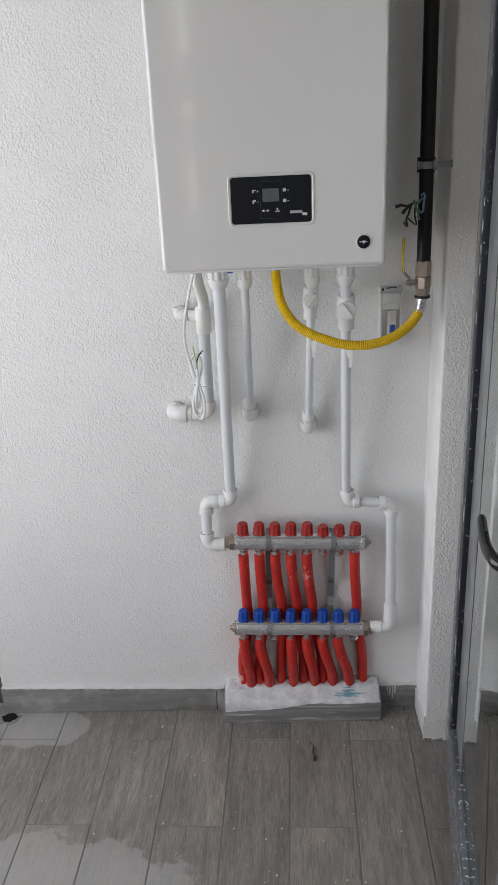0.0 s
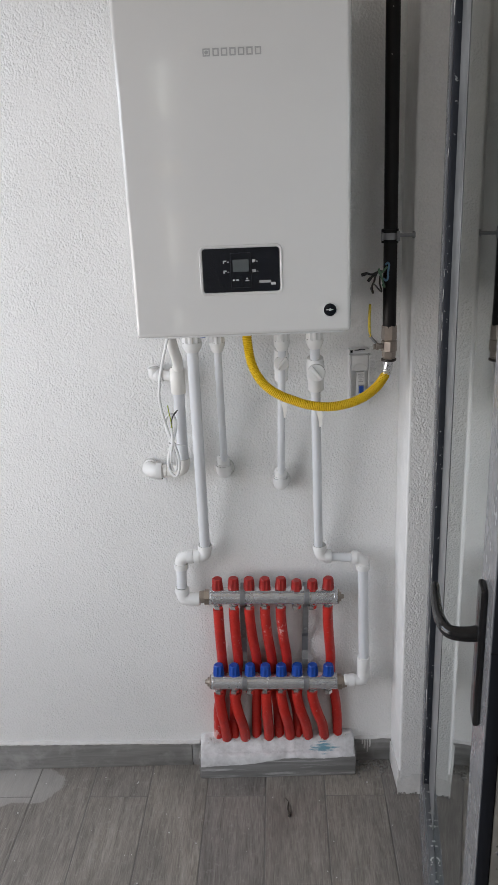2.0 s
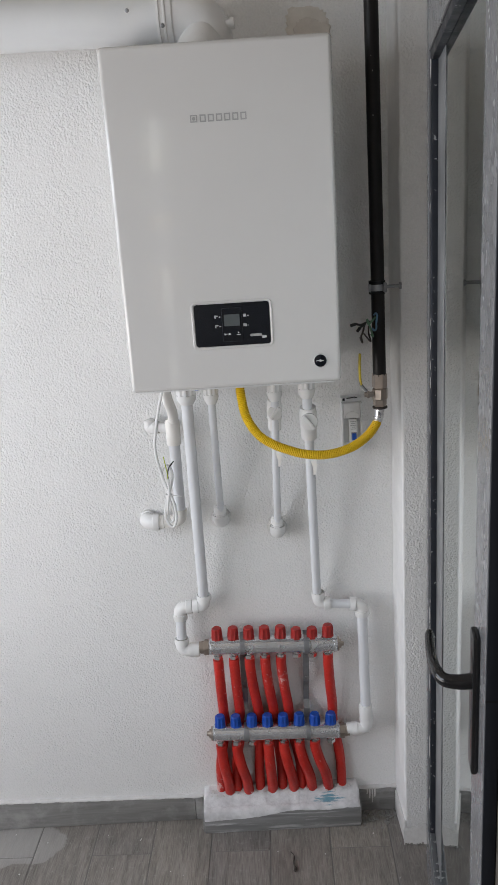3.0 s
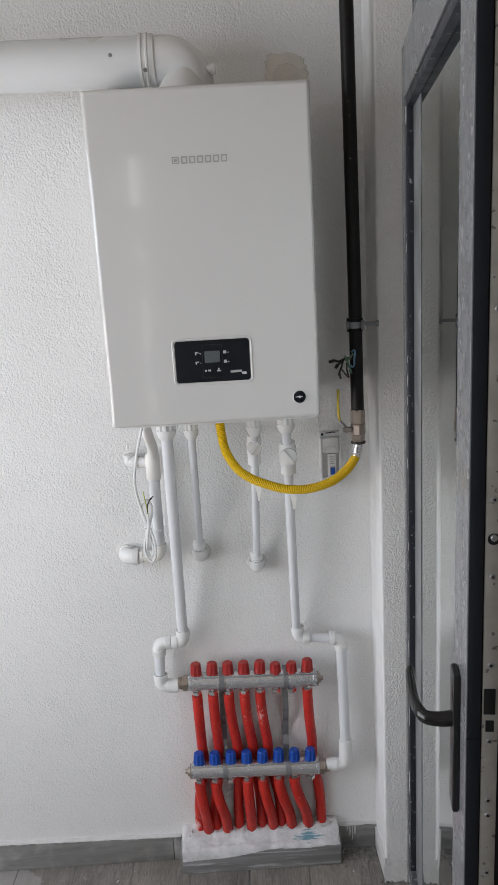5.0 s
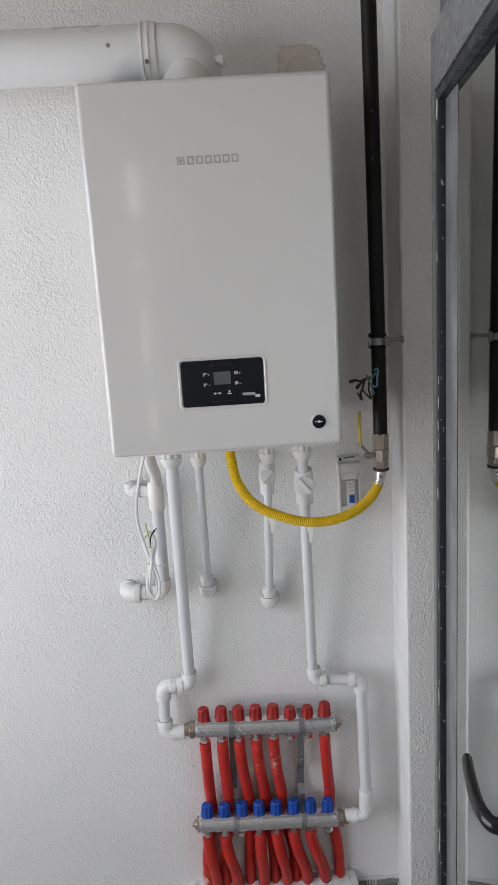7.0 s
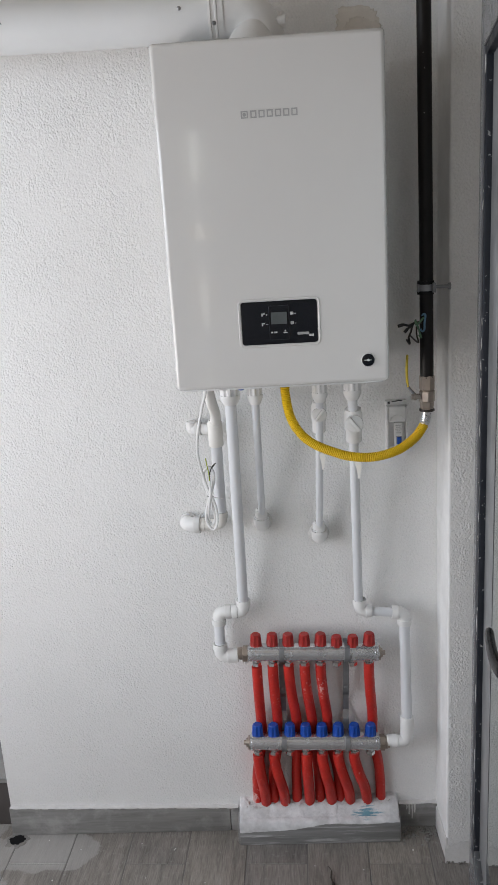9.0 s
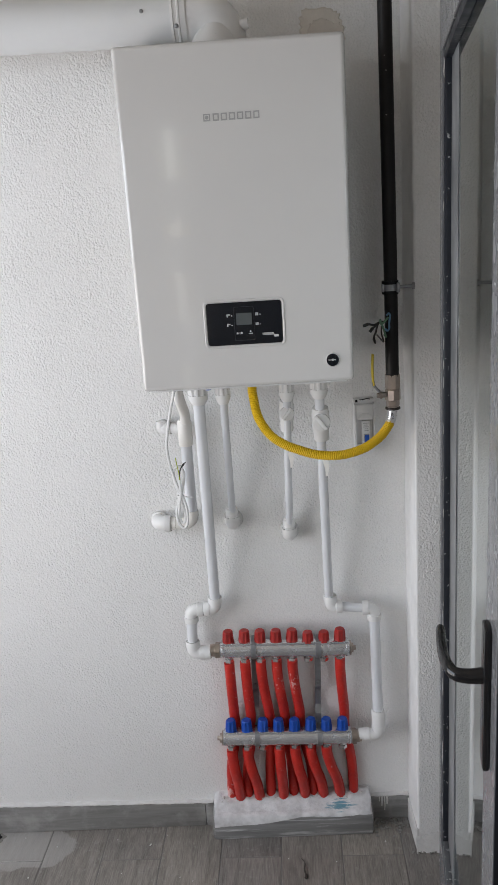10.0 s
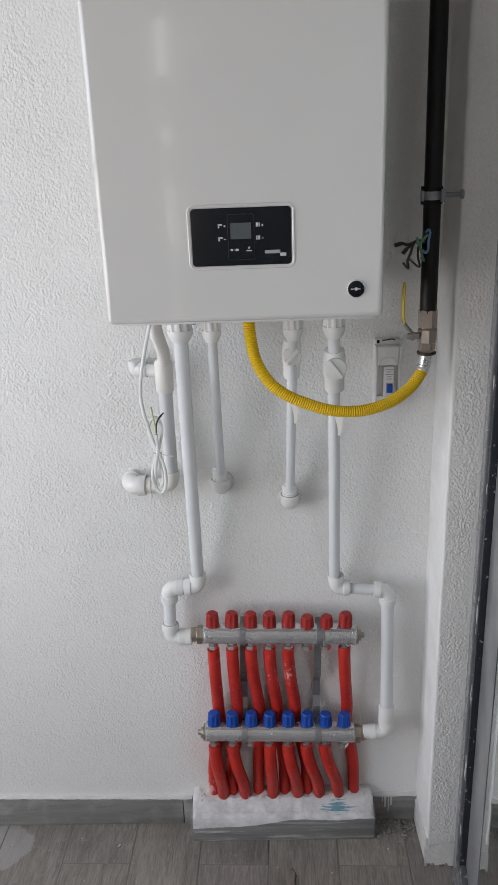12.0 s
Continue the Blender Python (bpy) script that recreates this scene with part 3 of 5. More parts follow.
# sandy patch of render above the boiler
def patch_mesh(cx, cz, hw, hh, seed, proud):
    bm = bmesh.new()
    n = 90
    rim, top = [], []
    for s in range(n):
        a = 2 * math.pi * s / n
        ca, sa = math.cos(a), math.sin(a)
        k = 1 + 0.30 * noise.noise(Vector((ca * 1.6, sa * 1.6, seed))) + 0.14 * noise.noise(Vector((ca * 6, sa * 6, seed + 4)))
        ex = hw * k * math.copysign(abs(ca) ** 0.7, ca)
        ez = hh * k * math.copysign(abs(sa) ** 0.7, sa)
        rim.append(bm.verts.new((cx + ex, -0.0005, cz + ez)))
        top.append(bm.verts.new((cx + ex * 0.93, -proud, cz + ez * 0.93)))
    for s in range(n):
        bm.faces.new((rim[s], rim[(s + 1) % n], top[(s + 1) % n], top[s]))
    bm.faces.new(top)
    bmesh.ops.recalc_face_normals(bm, faces=bm.faces)
    return bm


patch = thing("render_patch", (0.195, 0, 2.03), "beige sandy filler patch on the white plaster", "plaster patch")
part("thin_filler", patch_mesh(0.197, 2.079, 0.050, 0.047, 5, 0.003), PATCH, patch)
part("thick_filler", patch_mesh(0.207, 2.070, 0.038, 0.033, 9, 0.0055), SAND, patch, "darker sandy filler")

# ---- gas line ----
gas = thing("gas_pipe", (0.33, -0.15, 1.33), "black painted steel gas pipe rising along the wall corner", "gas pipe")
part("steel_pipe", tube([(0.3245, -0.15, 1.325), (0.3235, -0.15, 1.6), (0.3155, -0.15, TOP)], 0.0150, 24), BLACKPIPE, gas)
clamp = thing("pipe_clamp", (0.3223, -0.15, 1.525), "galvanised pipe clamp with rubber lining screwed into the pier", "pipe clamp")
part("ring", turned((0.3223, -0.15, 1.5185), (0, 0, 1), ((0, 0.0150), (0.0, 0.0192), (0.014, 0.0192), (0.014, 0.0150)), 28), STEEL, clamp)
part("rubber_lining", turned((0.3223, -0.15, 1.511), (0, 0, 1), ((0, 0.0150), (0.0, 0.0184), (0.029, 0.0184), (0.029, 0.0150)), 28), MATTBLACK, clamp, "black rubber lining")
part("ear", box((0.3343, -0.172, 1.515), (0.3413, -0.148, 1.536), 0.001), STEEL, clamp)
part("ear", box((0.3023, -0.168, 1.517), (0.3063, -0.152, 1.534), 0.001), STEEL, clamp)
part("screw_rod", turned((0.3388, -0.148, 1.5255), (1, 0, 0), ((0, 0.0040), (0.033, 0.0040), (0.033, 0.0075), (0.038, 0.008)), 14), STEEL, clamp)
part("bolt", turned((0.3373, -0.171, 1.5255), (0, -1, 0), ((0, 0.004), (0.004, 0.004), (0.005, 0.002)), 8), STEEL, clamp)


def hexbar(p, axis, r, length, bm=None):
    return turned(p, axis, ((0, r * 0.9), (0.0015, r), (length - 0.0015, r), (length, r * 0.9)), 6, bm)


valve = thing("gas_valve", (0.3248, -0.15, 1.235), "nickel-plated gas ball valve with yellow lever", "gas valve")
part("upper_hex", hexbar((0.3245, -0.15, 1.297), (0, 0, 1), 0.0172, 0.033), NICKEL, valve)
part("valve_body", turned((0.3248, -0.15, 1.268), (0, 0, 1), ((0, 0.014), (0.003, 0.0178), (0.026, 0.0178), (0.029, 0.015)), 8), NICKEL, valve)
part("lower_ring", turned((0.3245, -0.15, 1.2475), (0, 0, 1), ((0, 0.0150), (0.001, 0.0172), (0.005, 0.0172), (0.006, 0.0150)), 20), BROWNWIRE, valve, "dark sealing ring")
part("lower_hex", hexbar((0.3245, -0.15, 1.2565), (0, 0, 1), 0.0155, 0.017), NICKEL, valve)
part("hose_nut", hexbar((0.3245, -0.15, 1.2485), (0, 0, 1), 0.0152, 0.0085), NICKEL, valve)
part("stem", turned((0.3078, -0.158, 1.284), (-1, -0.1, 0), ((0, 0.0065), (0.009, 0.0065), (0.009, 0.0085), (0.014, 0.0085), (0.015, 0.006), (0.02, 0.006)), 8), NICKEL, valve)
lever = part("lever", tube(spline([(0.2933, -0.16, 1.2930), (0.2868, -0.161, 1.3000), (0.2803, -0.161, 1.3090), (0.2793, -0.161, 1.3180)], 5), 0.0032, 10, squash=(1, 1.6, 1)), STEEL, valve)
part("lever_grip", tube(spline([(0.2803, -0.161, 1.3080), (0.2786, -0.161, 1.3240), (0.2781, -0.161, 1.3510), (0.2793, -0.161, 1.3800)], 6), 0.0029, 12, squash=(1, 1.9, 1)), YELLOWGRIP, valve, "yellow plastic lever grip")

hose = thing("gas_hose", (0.16, -0.2, 1.15), "yellow corrugated gas hose looping from boiler to valve", "gas hose")
HOSE = [(0.004, -0.19, 1.331), (0.0048, -0.194, 1.310), (0.0135, -0.205, 1.262), (0.036, -0.214, 1.223), (0.066, -0.219, 1.199), (0.100, -0.22, 1.183),
        (0.142, -0.219, 1.1685), (0.196, -0.214, 1.163), (0.250, -0.200, 1.172), (0.2905, -0.178, 1.191), (0.3125, -0.161, 1.212), (0.3175, -0.156, 1.2205)]
line = spline(HOSE, 40)
path, radii, run = [line[0]], [0.0102], 0.0
for a, b in zip(line, line[1:]):
    run += (b - a).length
    if (b - path[-1]).length > 0.00075:
        path.append(b)
        radii.append(0.0102 + 0.0008 * math.sin(2 * math.pi * run / 0.0041))
part("corrugated_hose", tube(path, radii, 20), YELLOW, hose)
part("inlet_nipple", turned((0.004, -0.19, 1.329), (0, 0, 1), ((0, 0.0108), (0.012, 0.0108), (0.007, 0.0085), (0.018, 0.0085)), 16), NICKEL, hose, "dark metal inlet nipple")
part("foil_sleeve", tube(spline([(0.3165, -0.1565, 1.2175), (0.3215, -0.152, 1.232), (0.3245, -0.15, 1.252)], 6), [0.0112, 0.0118, 0.0110, 0.0119, 0.0111, 0.0118, 0.0112, 0.0117, 0.0110, 0.0118, 0.0112, 0.0116, 0.0112], 14), FOIL, hose, "crumpled silver sleeve")

wires = thing("loose_wires", (0.2938, -0.12, 1.43), "loose black, green and blue wire ends tied at the gas pipe", "wires")
for pts, mat, r in (
    ([(0.3118, -0.164, 1.466), (0.3158, -0.167, 1.470), (0.3188, -0.167, 1.465), (0.3168, -0.167, 1.45), (0.3163, -0.167, 1.436), (0.3118, -0.167, 1.432), (0.3078, -0.165, 1.437)], BLUEWIRE, 0.0022),
    ([(0.3158, -0.165, 1.462), (0.3058, -0.167, 1.452), (0.2988, -0.167, 1.447), (0.2968, -0.166, 1.458), (0.3028, -0.167, 1.440), (0.3068, -0.167, 1.427), (0.3098, -0.166, 1.418), (0.3048, -0.165, 1.424)], GREENWIRE, 0.0022),
    ([(0.3118, -0.16, 1.45), (0.2968, -0.164, 1.452), (0.2908, -0.164, 1.444), (0.2878, -0.16, 1.43), (0.2848, -0.15, 1.417), (0.2898, -0.13, 1.40), (0.2998, -0.02, 1.393)], BROWNWIRE, 0.0023),
    ([(0.2938, -0.165, 1.450), (0.2818, -0.166, 1.446), (0.2698, -0.166, 1.449), (0.2618, -0.166, 1.446)], BLACKWIRE, 0.0026),
    ([(0.2918, -0.165, 1.446), (0.2838, -0.166, 1.442), (0.2778, -0.166, 1.437), (0.2748, -0.166, 1.433)], BLACKWIRE, 0.0026),
    ([(0.2998, -0.165, 1.443), (0.2998, -0.165, 1.425), (0.3058, -0.15, 1.405), (0.3088, -0.02, 1.402)], BROWNWIRE, 0.0019),
):
    part("wire", tube(spline(pts, 6), r, 8), mat, wires)
for a, b in (((0.2703, -0.166, 1.4485), (0.2588, -0.166, 1.4455)), ((0.2803, -0.166, 1.4395), (0.2733, -0.166, 1.431))):
    part("taped_end", tube([a, b], 0.0036, 10), BLACKWIRE, wires, "black taped wire end")

# ---- breaker box ----
boxed = thing("breaker_box", (0.277, 0, 1.10), "small white surface breaker box with a blue switch", "breaker box")
part("back_box", box((0.247, -0.018, 1.108), (0.299, 0.001, 1.246), 0.003), BOXWHITE, boxed)
part("side_rim", box((0.247, -0.040, 1.108), (0.2515, -0.016, 1.236), 0.0015), BOXWHITE, boxed)
part("side_rim", box((0.2935, -0.040, 1.108), (0.298, -0.016, 1.236), 0.0015), BOXWHITE, boxed)
part("lower_cover", box((0.2515, -0.0385, 1.108), (0.2935, -0.018, 1.134), 0.0015), BOXWHITE, boxed)
cover = part("upper_cover", box((0.2515, -0.0405, 1.197), (0.2935, -0.018, 1.236), 0.003), BOXWHITE, boxed)
arc = [(0.2725 + 0.0185 * math.cos(radians(a)), -0.0407, 1.198 + 0.0165 * math.sin(radians(a))) for a in range(0, 181, 15)]
part("finger_arc", tube(arc, 0.0012, 6), BOXWHITE, cover)
brk = part("breaker", box((0.2645, -0.040, 1.134), (0.2845, -0.018, 1.195), 0.0015), BOXWHITE, boxed)
# Greyer than the box: the recess's shade is put into the colour.
part("recess_floor", box((0.2515, -0.0285, 1.134), (0.2935, -0.018, 1.197)), BOXSHADE, boxed, "recess round the breaker, its shade put into the grey")
part("lever_slot", box((0.2695, -0.0412, 1.141), (0.2825, -0.0395, 1.1618), 0.0005), GREYPRINT, brk)
part("blue_lever", box((0.2705, -0.0480, 1.143), (0.2815, -0.0405, 1.160), 0.0018), BLUESWITCH, brk, "blue breaker lever")
for j, w in enumerate((0.014, 0.010, 0.015, 0.008, 0.012)):
    part("printed_mark", box((0.2748 - w / 2, -0.0408, 1.1885 - j * 0.0048), (0.2748 + w / 2, -0.0398, 1.1897 - j * 0.0048)), GREYPRINT, brk)
# No opening here: a black chip paints the knockout's shade.
part("knockout", box((0.252, -0.0195, 1.238), (0.2575, -0.0175, 1.244)), MATTBLACK, boxed, "black chip for the shade of a knockout hole")
part("stray_wire", tube(spline([(0.262, -0.016, 1.243), (0.27, -0.024, 1.2455), (0.280, -0.026, 1.2475), (0.287, -0.026, 1.2462)], 5), 0.0013, 6), BLACKWIRE, boxed)


# ---- water pipes ----
def union(p, r, mat=None, bm=None):
    """Screwed union under the boiler: ribbed nut over a rounded collar; p is its upper end."""
    q = 0.0065 + r * 1.18
    bm = ribbed((p[0], p[1], p[2] - 0.042), (0, 0, 1), q, 0.044, 9, 0.17, 1.0)
    turned((p[0], p[1], p[2] - 0.064), (0, 0, 1), ((0, q * 0.62), (0.002, q * 0.72), (0.010, q * 0.93), (0.016, q * 1.03), (0.023, q * 1.03)), 24, bm)
    return bm


def riser(name, label, top, foot, r, bend):
    """A white pipe from under the boiler down towards the wall: (top, foot), with a soft set towards the wall."""
    root = thing(name, (foot[0], foot[1], foot[2]), label, "water pipe", "pipes under the boiler")
    part("union_nut", union(top, r), PVC, root, "ribbed white union nut")
    a = Vector((top[0], top[1], top[2] - 0.04))
    part("pipe", tube(spline([a, a.lerp(Vector(foot), 0.5) + Vector((0, bend, 0)), foot], 8), r, 22), PPR, root)
    return root


# flow pipe with its offset to the upper manifold
flow = riser("flow_pipe", "white plastic heating pipe stepping aside to the upper manifold", (-0.121, -0.165, 1.352), (-0.1315, -0.045, 0.725), 0.0135, 0.0)
part("elbow", elbow((-0.1313, -0.046, 0.744), (-0.1315, -0.045, 0.711), (-0.163, -0.045, 0.7105), 0.0165, bend=0.016), PVC, flow)
part("elbow", elbow((-0.164, -0.045, 0.7105), (-0.1975, -0.045, 0.710), (-0.1975, -0.047, 0.676), 0.0168, bend=0.018), PVC, flow)
part("pipe", tube([(-0.1975, -0.046, 0.69), (-0.1995, -0.052, 0.60)], 0.0135, 20), PPR, flow)
part("elbow", elbow((-0.1990, -0.051, 0.622), (-0.1997, -0.054, 0.588), (-0.165, -0.055, 0.588), 0.0168, bend=0.018), PVC, flow)
part("coupling", turned((-0.176, -0.055, 0.588), (1, 0, 0), ((0, 0.0168), (0.002, 0.0185), (0.022, 0.0185), (0.024, 0.016)), 22), PVC, flow)

ret = riser("return_pipe", "white plastic heating pipe with shut-off valve leading to the lower manifold", (0.155, -0.165, 1.350), (0.167, -0.045, 0.715), 0.0112, 0.0)
part("elbow", elbow((0.1698, -0.046, 0.733), (0.1703, -0.045, 0.700), (0.200, -0.045, 0.699), 0.0158, bend=0.016), PVC, ret)
part("pipe", tube([(0.18, -0.045, 0.6993), (0.275, -0.045, 0.6905)], 0.0120, 20), PPR, ret)
part("elbow", elbow((0.252, -0.045, 0.693), (0.2835, -0.045, 0.690), (0.2835, -0.046, 0.657), 0.0165, bend=0.018), PVC, ret)
part("pipe", tube([(0.2835, -0.046, 0.675), (0.287, -0.055, 0.36)], 0.0138, 20), PPR, ret)
part("coupling", turned((0.2868, -0.055, 0.345), (0, 0, 1), ((0, 0.016), (0.002, 0.0178), (0.042, 0.0178), (0.046, 0.016)), 22), PVC, ret)
part("elbow", elbow((0.287, -0.055, 0.349), (0.2872, -0.055, 0.315), (0.246, -0.055, 0.316), 0.0165, bend=0.018), PVC, ret)
part("coupling", turned((0.232, -0.055, 0.317), (1, 0, 0), ((0, 0.014), (0.002, 0.0165), (0.016, 0.0165)), 20), PVC, ret)

hot = riser("hot_water_pipe", "white plastic pipe ending in an elbow in the wall", (-0.0645, -0.165, 1.350), (-0.0695, -0.035, 0.960), 0.0090, 0.0)
cold = riser("cold_water_pipe", "white plastic pipe with shut-off valve ending in the wall", (0.0815, -0.165, 1.348), (0.0735, -0.035, 0.918), 0.0092, 0.0)
for root, x, z in ((hot, -0.0715, 0.942), (cold, 0.0728, 0.903)):
    bm = elbow((x, -0.0352, z + 0.020), (x, -0.035, z), (x, 0.002, z), 0.0192, bend=0.017, collar=1.03, cap=0.008)
    part("end_elbow", bm, PVC, root)
    part("socket_ring", turned((x, -0.035, z + 0.017), (0, 0, 1), ((0, 0.0145), (0.001, 0.0160), (0.006, 0.0160), (0.007, 0.0146), (0.010, 0.0146), (0.011, 0.0158), (0.025, 0.0158), (0.027, 0.0130), (0.029, 0.0105)), 20), PVC, root)
    part("sealant", turned((x, -0.004, z), (0, -1, 0), ((-0.004, 0.027), (0.004, 0.0245), (0.007, 0.0205)), 18), CAULK, root)



def shutoff(root, top, foot, z, r, angle, tag_z):
    """White stop valve: body, round bonnet with a flat lever, lower collar and a cut-off label."""
    f = (top[2] - z) / (top[2] - foot[2])
    x, y = top[0] + (foot[0] - top[0]) * f, top[1] + (foot[1] - top[1]) * f
    d = (Vector(foot) - Vector(top)).normalized()
    c = Vector((x, y, z))
    part("valve_body", turned(c - d * 0.034, d, ((0, r * 1.2), (0.002, r * 1.45), (0.010, r * 1.45), (0.014, r * 1.6), (0.050, r * 1.6), (0.058, r * 1.42), (0.082, r * 1.42), (0.084, r * 1.2)), 24), PVC, root)
    bonnet = part("bonnet", turned(c + Vector((0, -r * 1.1, 0)), (0, -1, 0.05), ((0, r * 1.55), (r * 0.7, r * 1.6), (r * 1.1, r * 1.5), (r * 1.25, r * 1.1)), 26), PVC, root)
    m = Matrix.Translation(c + Vector((0, -r * 2.5, 0))) @ Matrix.Rotation(radians(angle), 4, "Y")
    bm = box((-r * 0.34, -r * 0.42, -r * 1.42), (r * 0.34, r * 0.45, r * 1.72), r * 0.2, 2)
    for v in bm.verts:
        v.co = m @ v.co
    part("valve_lever", bm, PVC, bonnet)
    # a curl of pale tape under the hose
    g = (top[2] - tag_z) / (top[2] - foot[2])
    x, y = top[0] + (foot[0] - top[0]) * g, top[1] + (foot[1] - top[1]) * g
    bm = bmesh.new()
    rows = []
    for s in range(9):
        t = s / 8
        w = 0.008 * (1 - 0.75 * t)
        cx, cy, cz = x + 0.004 + 0.004 * math.sin(t * 2.5), y - r - 0.002 - 0.004 * math.sin(t * 3), tag_z - 0.045 * t
        rows.append([bm.verts.new(p) for p in ((cx - w, cy, cz), (cx + w, cy - 0.001, cz), (cx + w, cy, cz), (cx - w, cy + 0.001, cz))])
    for a, b in zip(rows, rows[1:]):
        for s in range(4):
            bm.faces.new((a[s], a[(s + 1) % 4], b[(s + 1) % 4], b[s]))
    bm.faces.new(rows[0][::-1])
    bm.faces.new(rows[-1])
    bmesh.ops.recalc_face_normals(bm, faces=bm.faces)
    part("tape_curl", bm, IVORY, root)


shutoff(cold, (0.0815, -0.165, 1.348), (0.0735, -0.035, 0.918), 1.252, 0.0108, 38, 1.155)
shutoff(ret, (0.155, -0.165, 1.350), (0.170, -0.045, 0.715), 1.229, 0.0130, -38, 1.135)

# condensate drain
drain = thing("drain_pipe", (-0.185, -0.035, 0.96), "white plastic drain pipe with tee and elbow into the wall", "drain pipe")
part("upper_bend", tube(spline([(-0.176, -0.12, 1.352), (-0.176, -0.118, 1.328), (-0.172, -0.098, 1.285), (-0.167, -0.068, 1.245), (-0.1705, -0.05, 1.215)], 6), 0.0128, 20), IVORY, drain, "slanting ivory bend")
part("tee_body", turned((-0.1715, -0.048, 1.160), (0, 0, 1), ((0, 0.0165), (0.003, 0.0182), (0.060, 0.0182), (0.063, 0.0165), (0.066, 0.0145)), 24), IVORY, drain)
part("branch", tube([(-0.172, -0.042, 1.200), (-0.226, -0.03, 1.204)], 0.0125, 18), PVC, drain)
part("branch_socket", elbow((-0.207, -0.034, 1.203), (-0.231, -0.03, 1.203), (-0.231, 0.002, 1.203), 0.0145, bend=0.012), PVC, drain)
part("branch_cap", turned((-0.2315, -0.03, 1.200), (0, 0, 1), ((0, 0.012), (0.016, 0.0125), (0.021, 0.0125), (0.022, 0.010)), 18), PVC, drain)
part("pipe", tube([(-0.1715, -0.046, 1.17), (-0.1725, -0.038, 0.975)], 0.0138, 20), PPR, drain)
part("lower_elbow", elbow((-0.1722, -0.038, 0.985), (-0.1724, -0.038, 0.953), (-0.232, -0.038, 0.952), 0.0150, bend=0.018), IVORY, drain)
part("wall_elbow", elbow((-0.228, -0.038, 0.9525), (-0.2625, -0.036, 0.953), (-0.2625, 0.002, 0.953), 0.0195, bend=0.022), PVC, drain)

# power cable with its tied coil
cable = thing("power_cable", (-0.19, -0.09, 0.95), "white power cable coiled and tied, with bare wire ends", "cable")
CY = -0.085
main = [(-0.169, -0.15, 1.353), (-0.170, -0.14, 1.325), (-0.184, -0.12, 1.27), (-0.196, -0.105, 1.21), (-0.199, -0.095, 1.165), (-0.193, -0.088, 1.125), (-0.184, CY, 1.095),
        (-0.176, CY, 1.066), (-0.165, CY - 0.004, 1.040), (-0.157, CY - 0.004, 1.01), (-0.157, CY - 0.003, 0.977), (-0.165, CY, 0.957), (-0.176, CY + 0.002, 0.962), (-0.184, CY + 0.003, 0.985),
        (-0.180, CY + 0.004, 1.015), (-0.170, CY + 0.003, 1.045), (-0.160, CY + 0.001, 1.075), (-0.1575, CY, 1.10), (-0.165, CY, 1.117), (-0.177, CY, 1.114), (-0.184, CY + 0.004, 1.095),
        (-0.180, CY + 0.006, 1.065), (-0.170, CY + 0.006, 1.035), (-0.163, CY + 0.006, 1.0), (-0.164, CY + 0.006, 0.975), (-0.172, CY + 0.006, 0.968), (-0.178, CY + 0.006, 0.985), (-0.174, CY - 0.004, 1.02), (-0.168, CY - 0.006, 1.05), (-0.168, CY - 0.006, 1.085)]
main = [main[0], *((x - min(0.022, 0.006 + 0.003 * k), y, z) for k, (x, y, z) in enumerate(main[1:]))]
part("sheath", tube(spline(main, 7), 0.0034, 10), CABLE, cable)
part("cable_tie", turned((-0.1925, CY + 0.001, 1.0395), (0.1, 0, 1), ((0, 0.009), (0.0035, 0.009)), 14), CABLE, cable)
part("tie_tail", tube([(-0.1850, CY - 0.004, 1.041), (-0.1680, CY - 0.004, 1.038), (-0.1600, CY - 0.002, 1.037)], 0.0014, 6), CABLE, cable)
part("wire", tube(spline([(-0.1900, CY - 0.006, 1.082), (-0.1910, CY - 0.007, 1.105), (-0.1940, CY - 0.006, 1.125), (-0.1960, CY - 0.006, 1.142)], 5), 0.0013, 6), LIMEWIRE, cable, "green-yellow bare wire end")
part("wire", tube(spline([(-0.1900, CY - 0.006, 1.082), (-0.1880, CY - 0.007, 1.105), (-0.1810, CY - 0.008, 1.122), (-0.1720, CY - 0.008, 1.13)], 5), 0.0013, 6), BLACKWIRE, cable, "black bare wire end")
part("wire", tube(spline([(-0.1900, CY - 0.006, 1.082), (-0.1900, CY - 0.006, 1.10), (-0.1850, CY - 0.007, 1.115), (-0.1760, CY - 0.006, 1.124)], 5), 0.0013, 6), BROWNWIRE, cable)


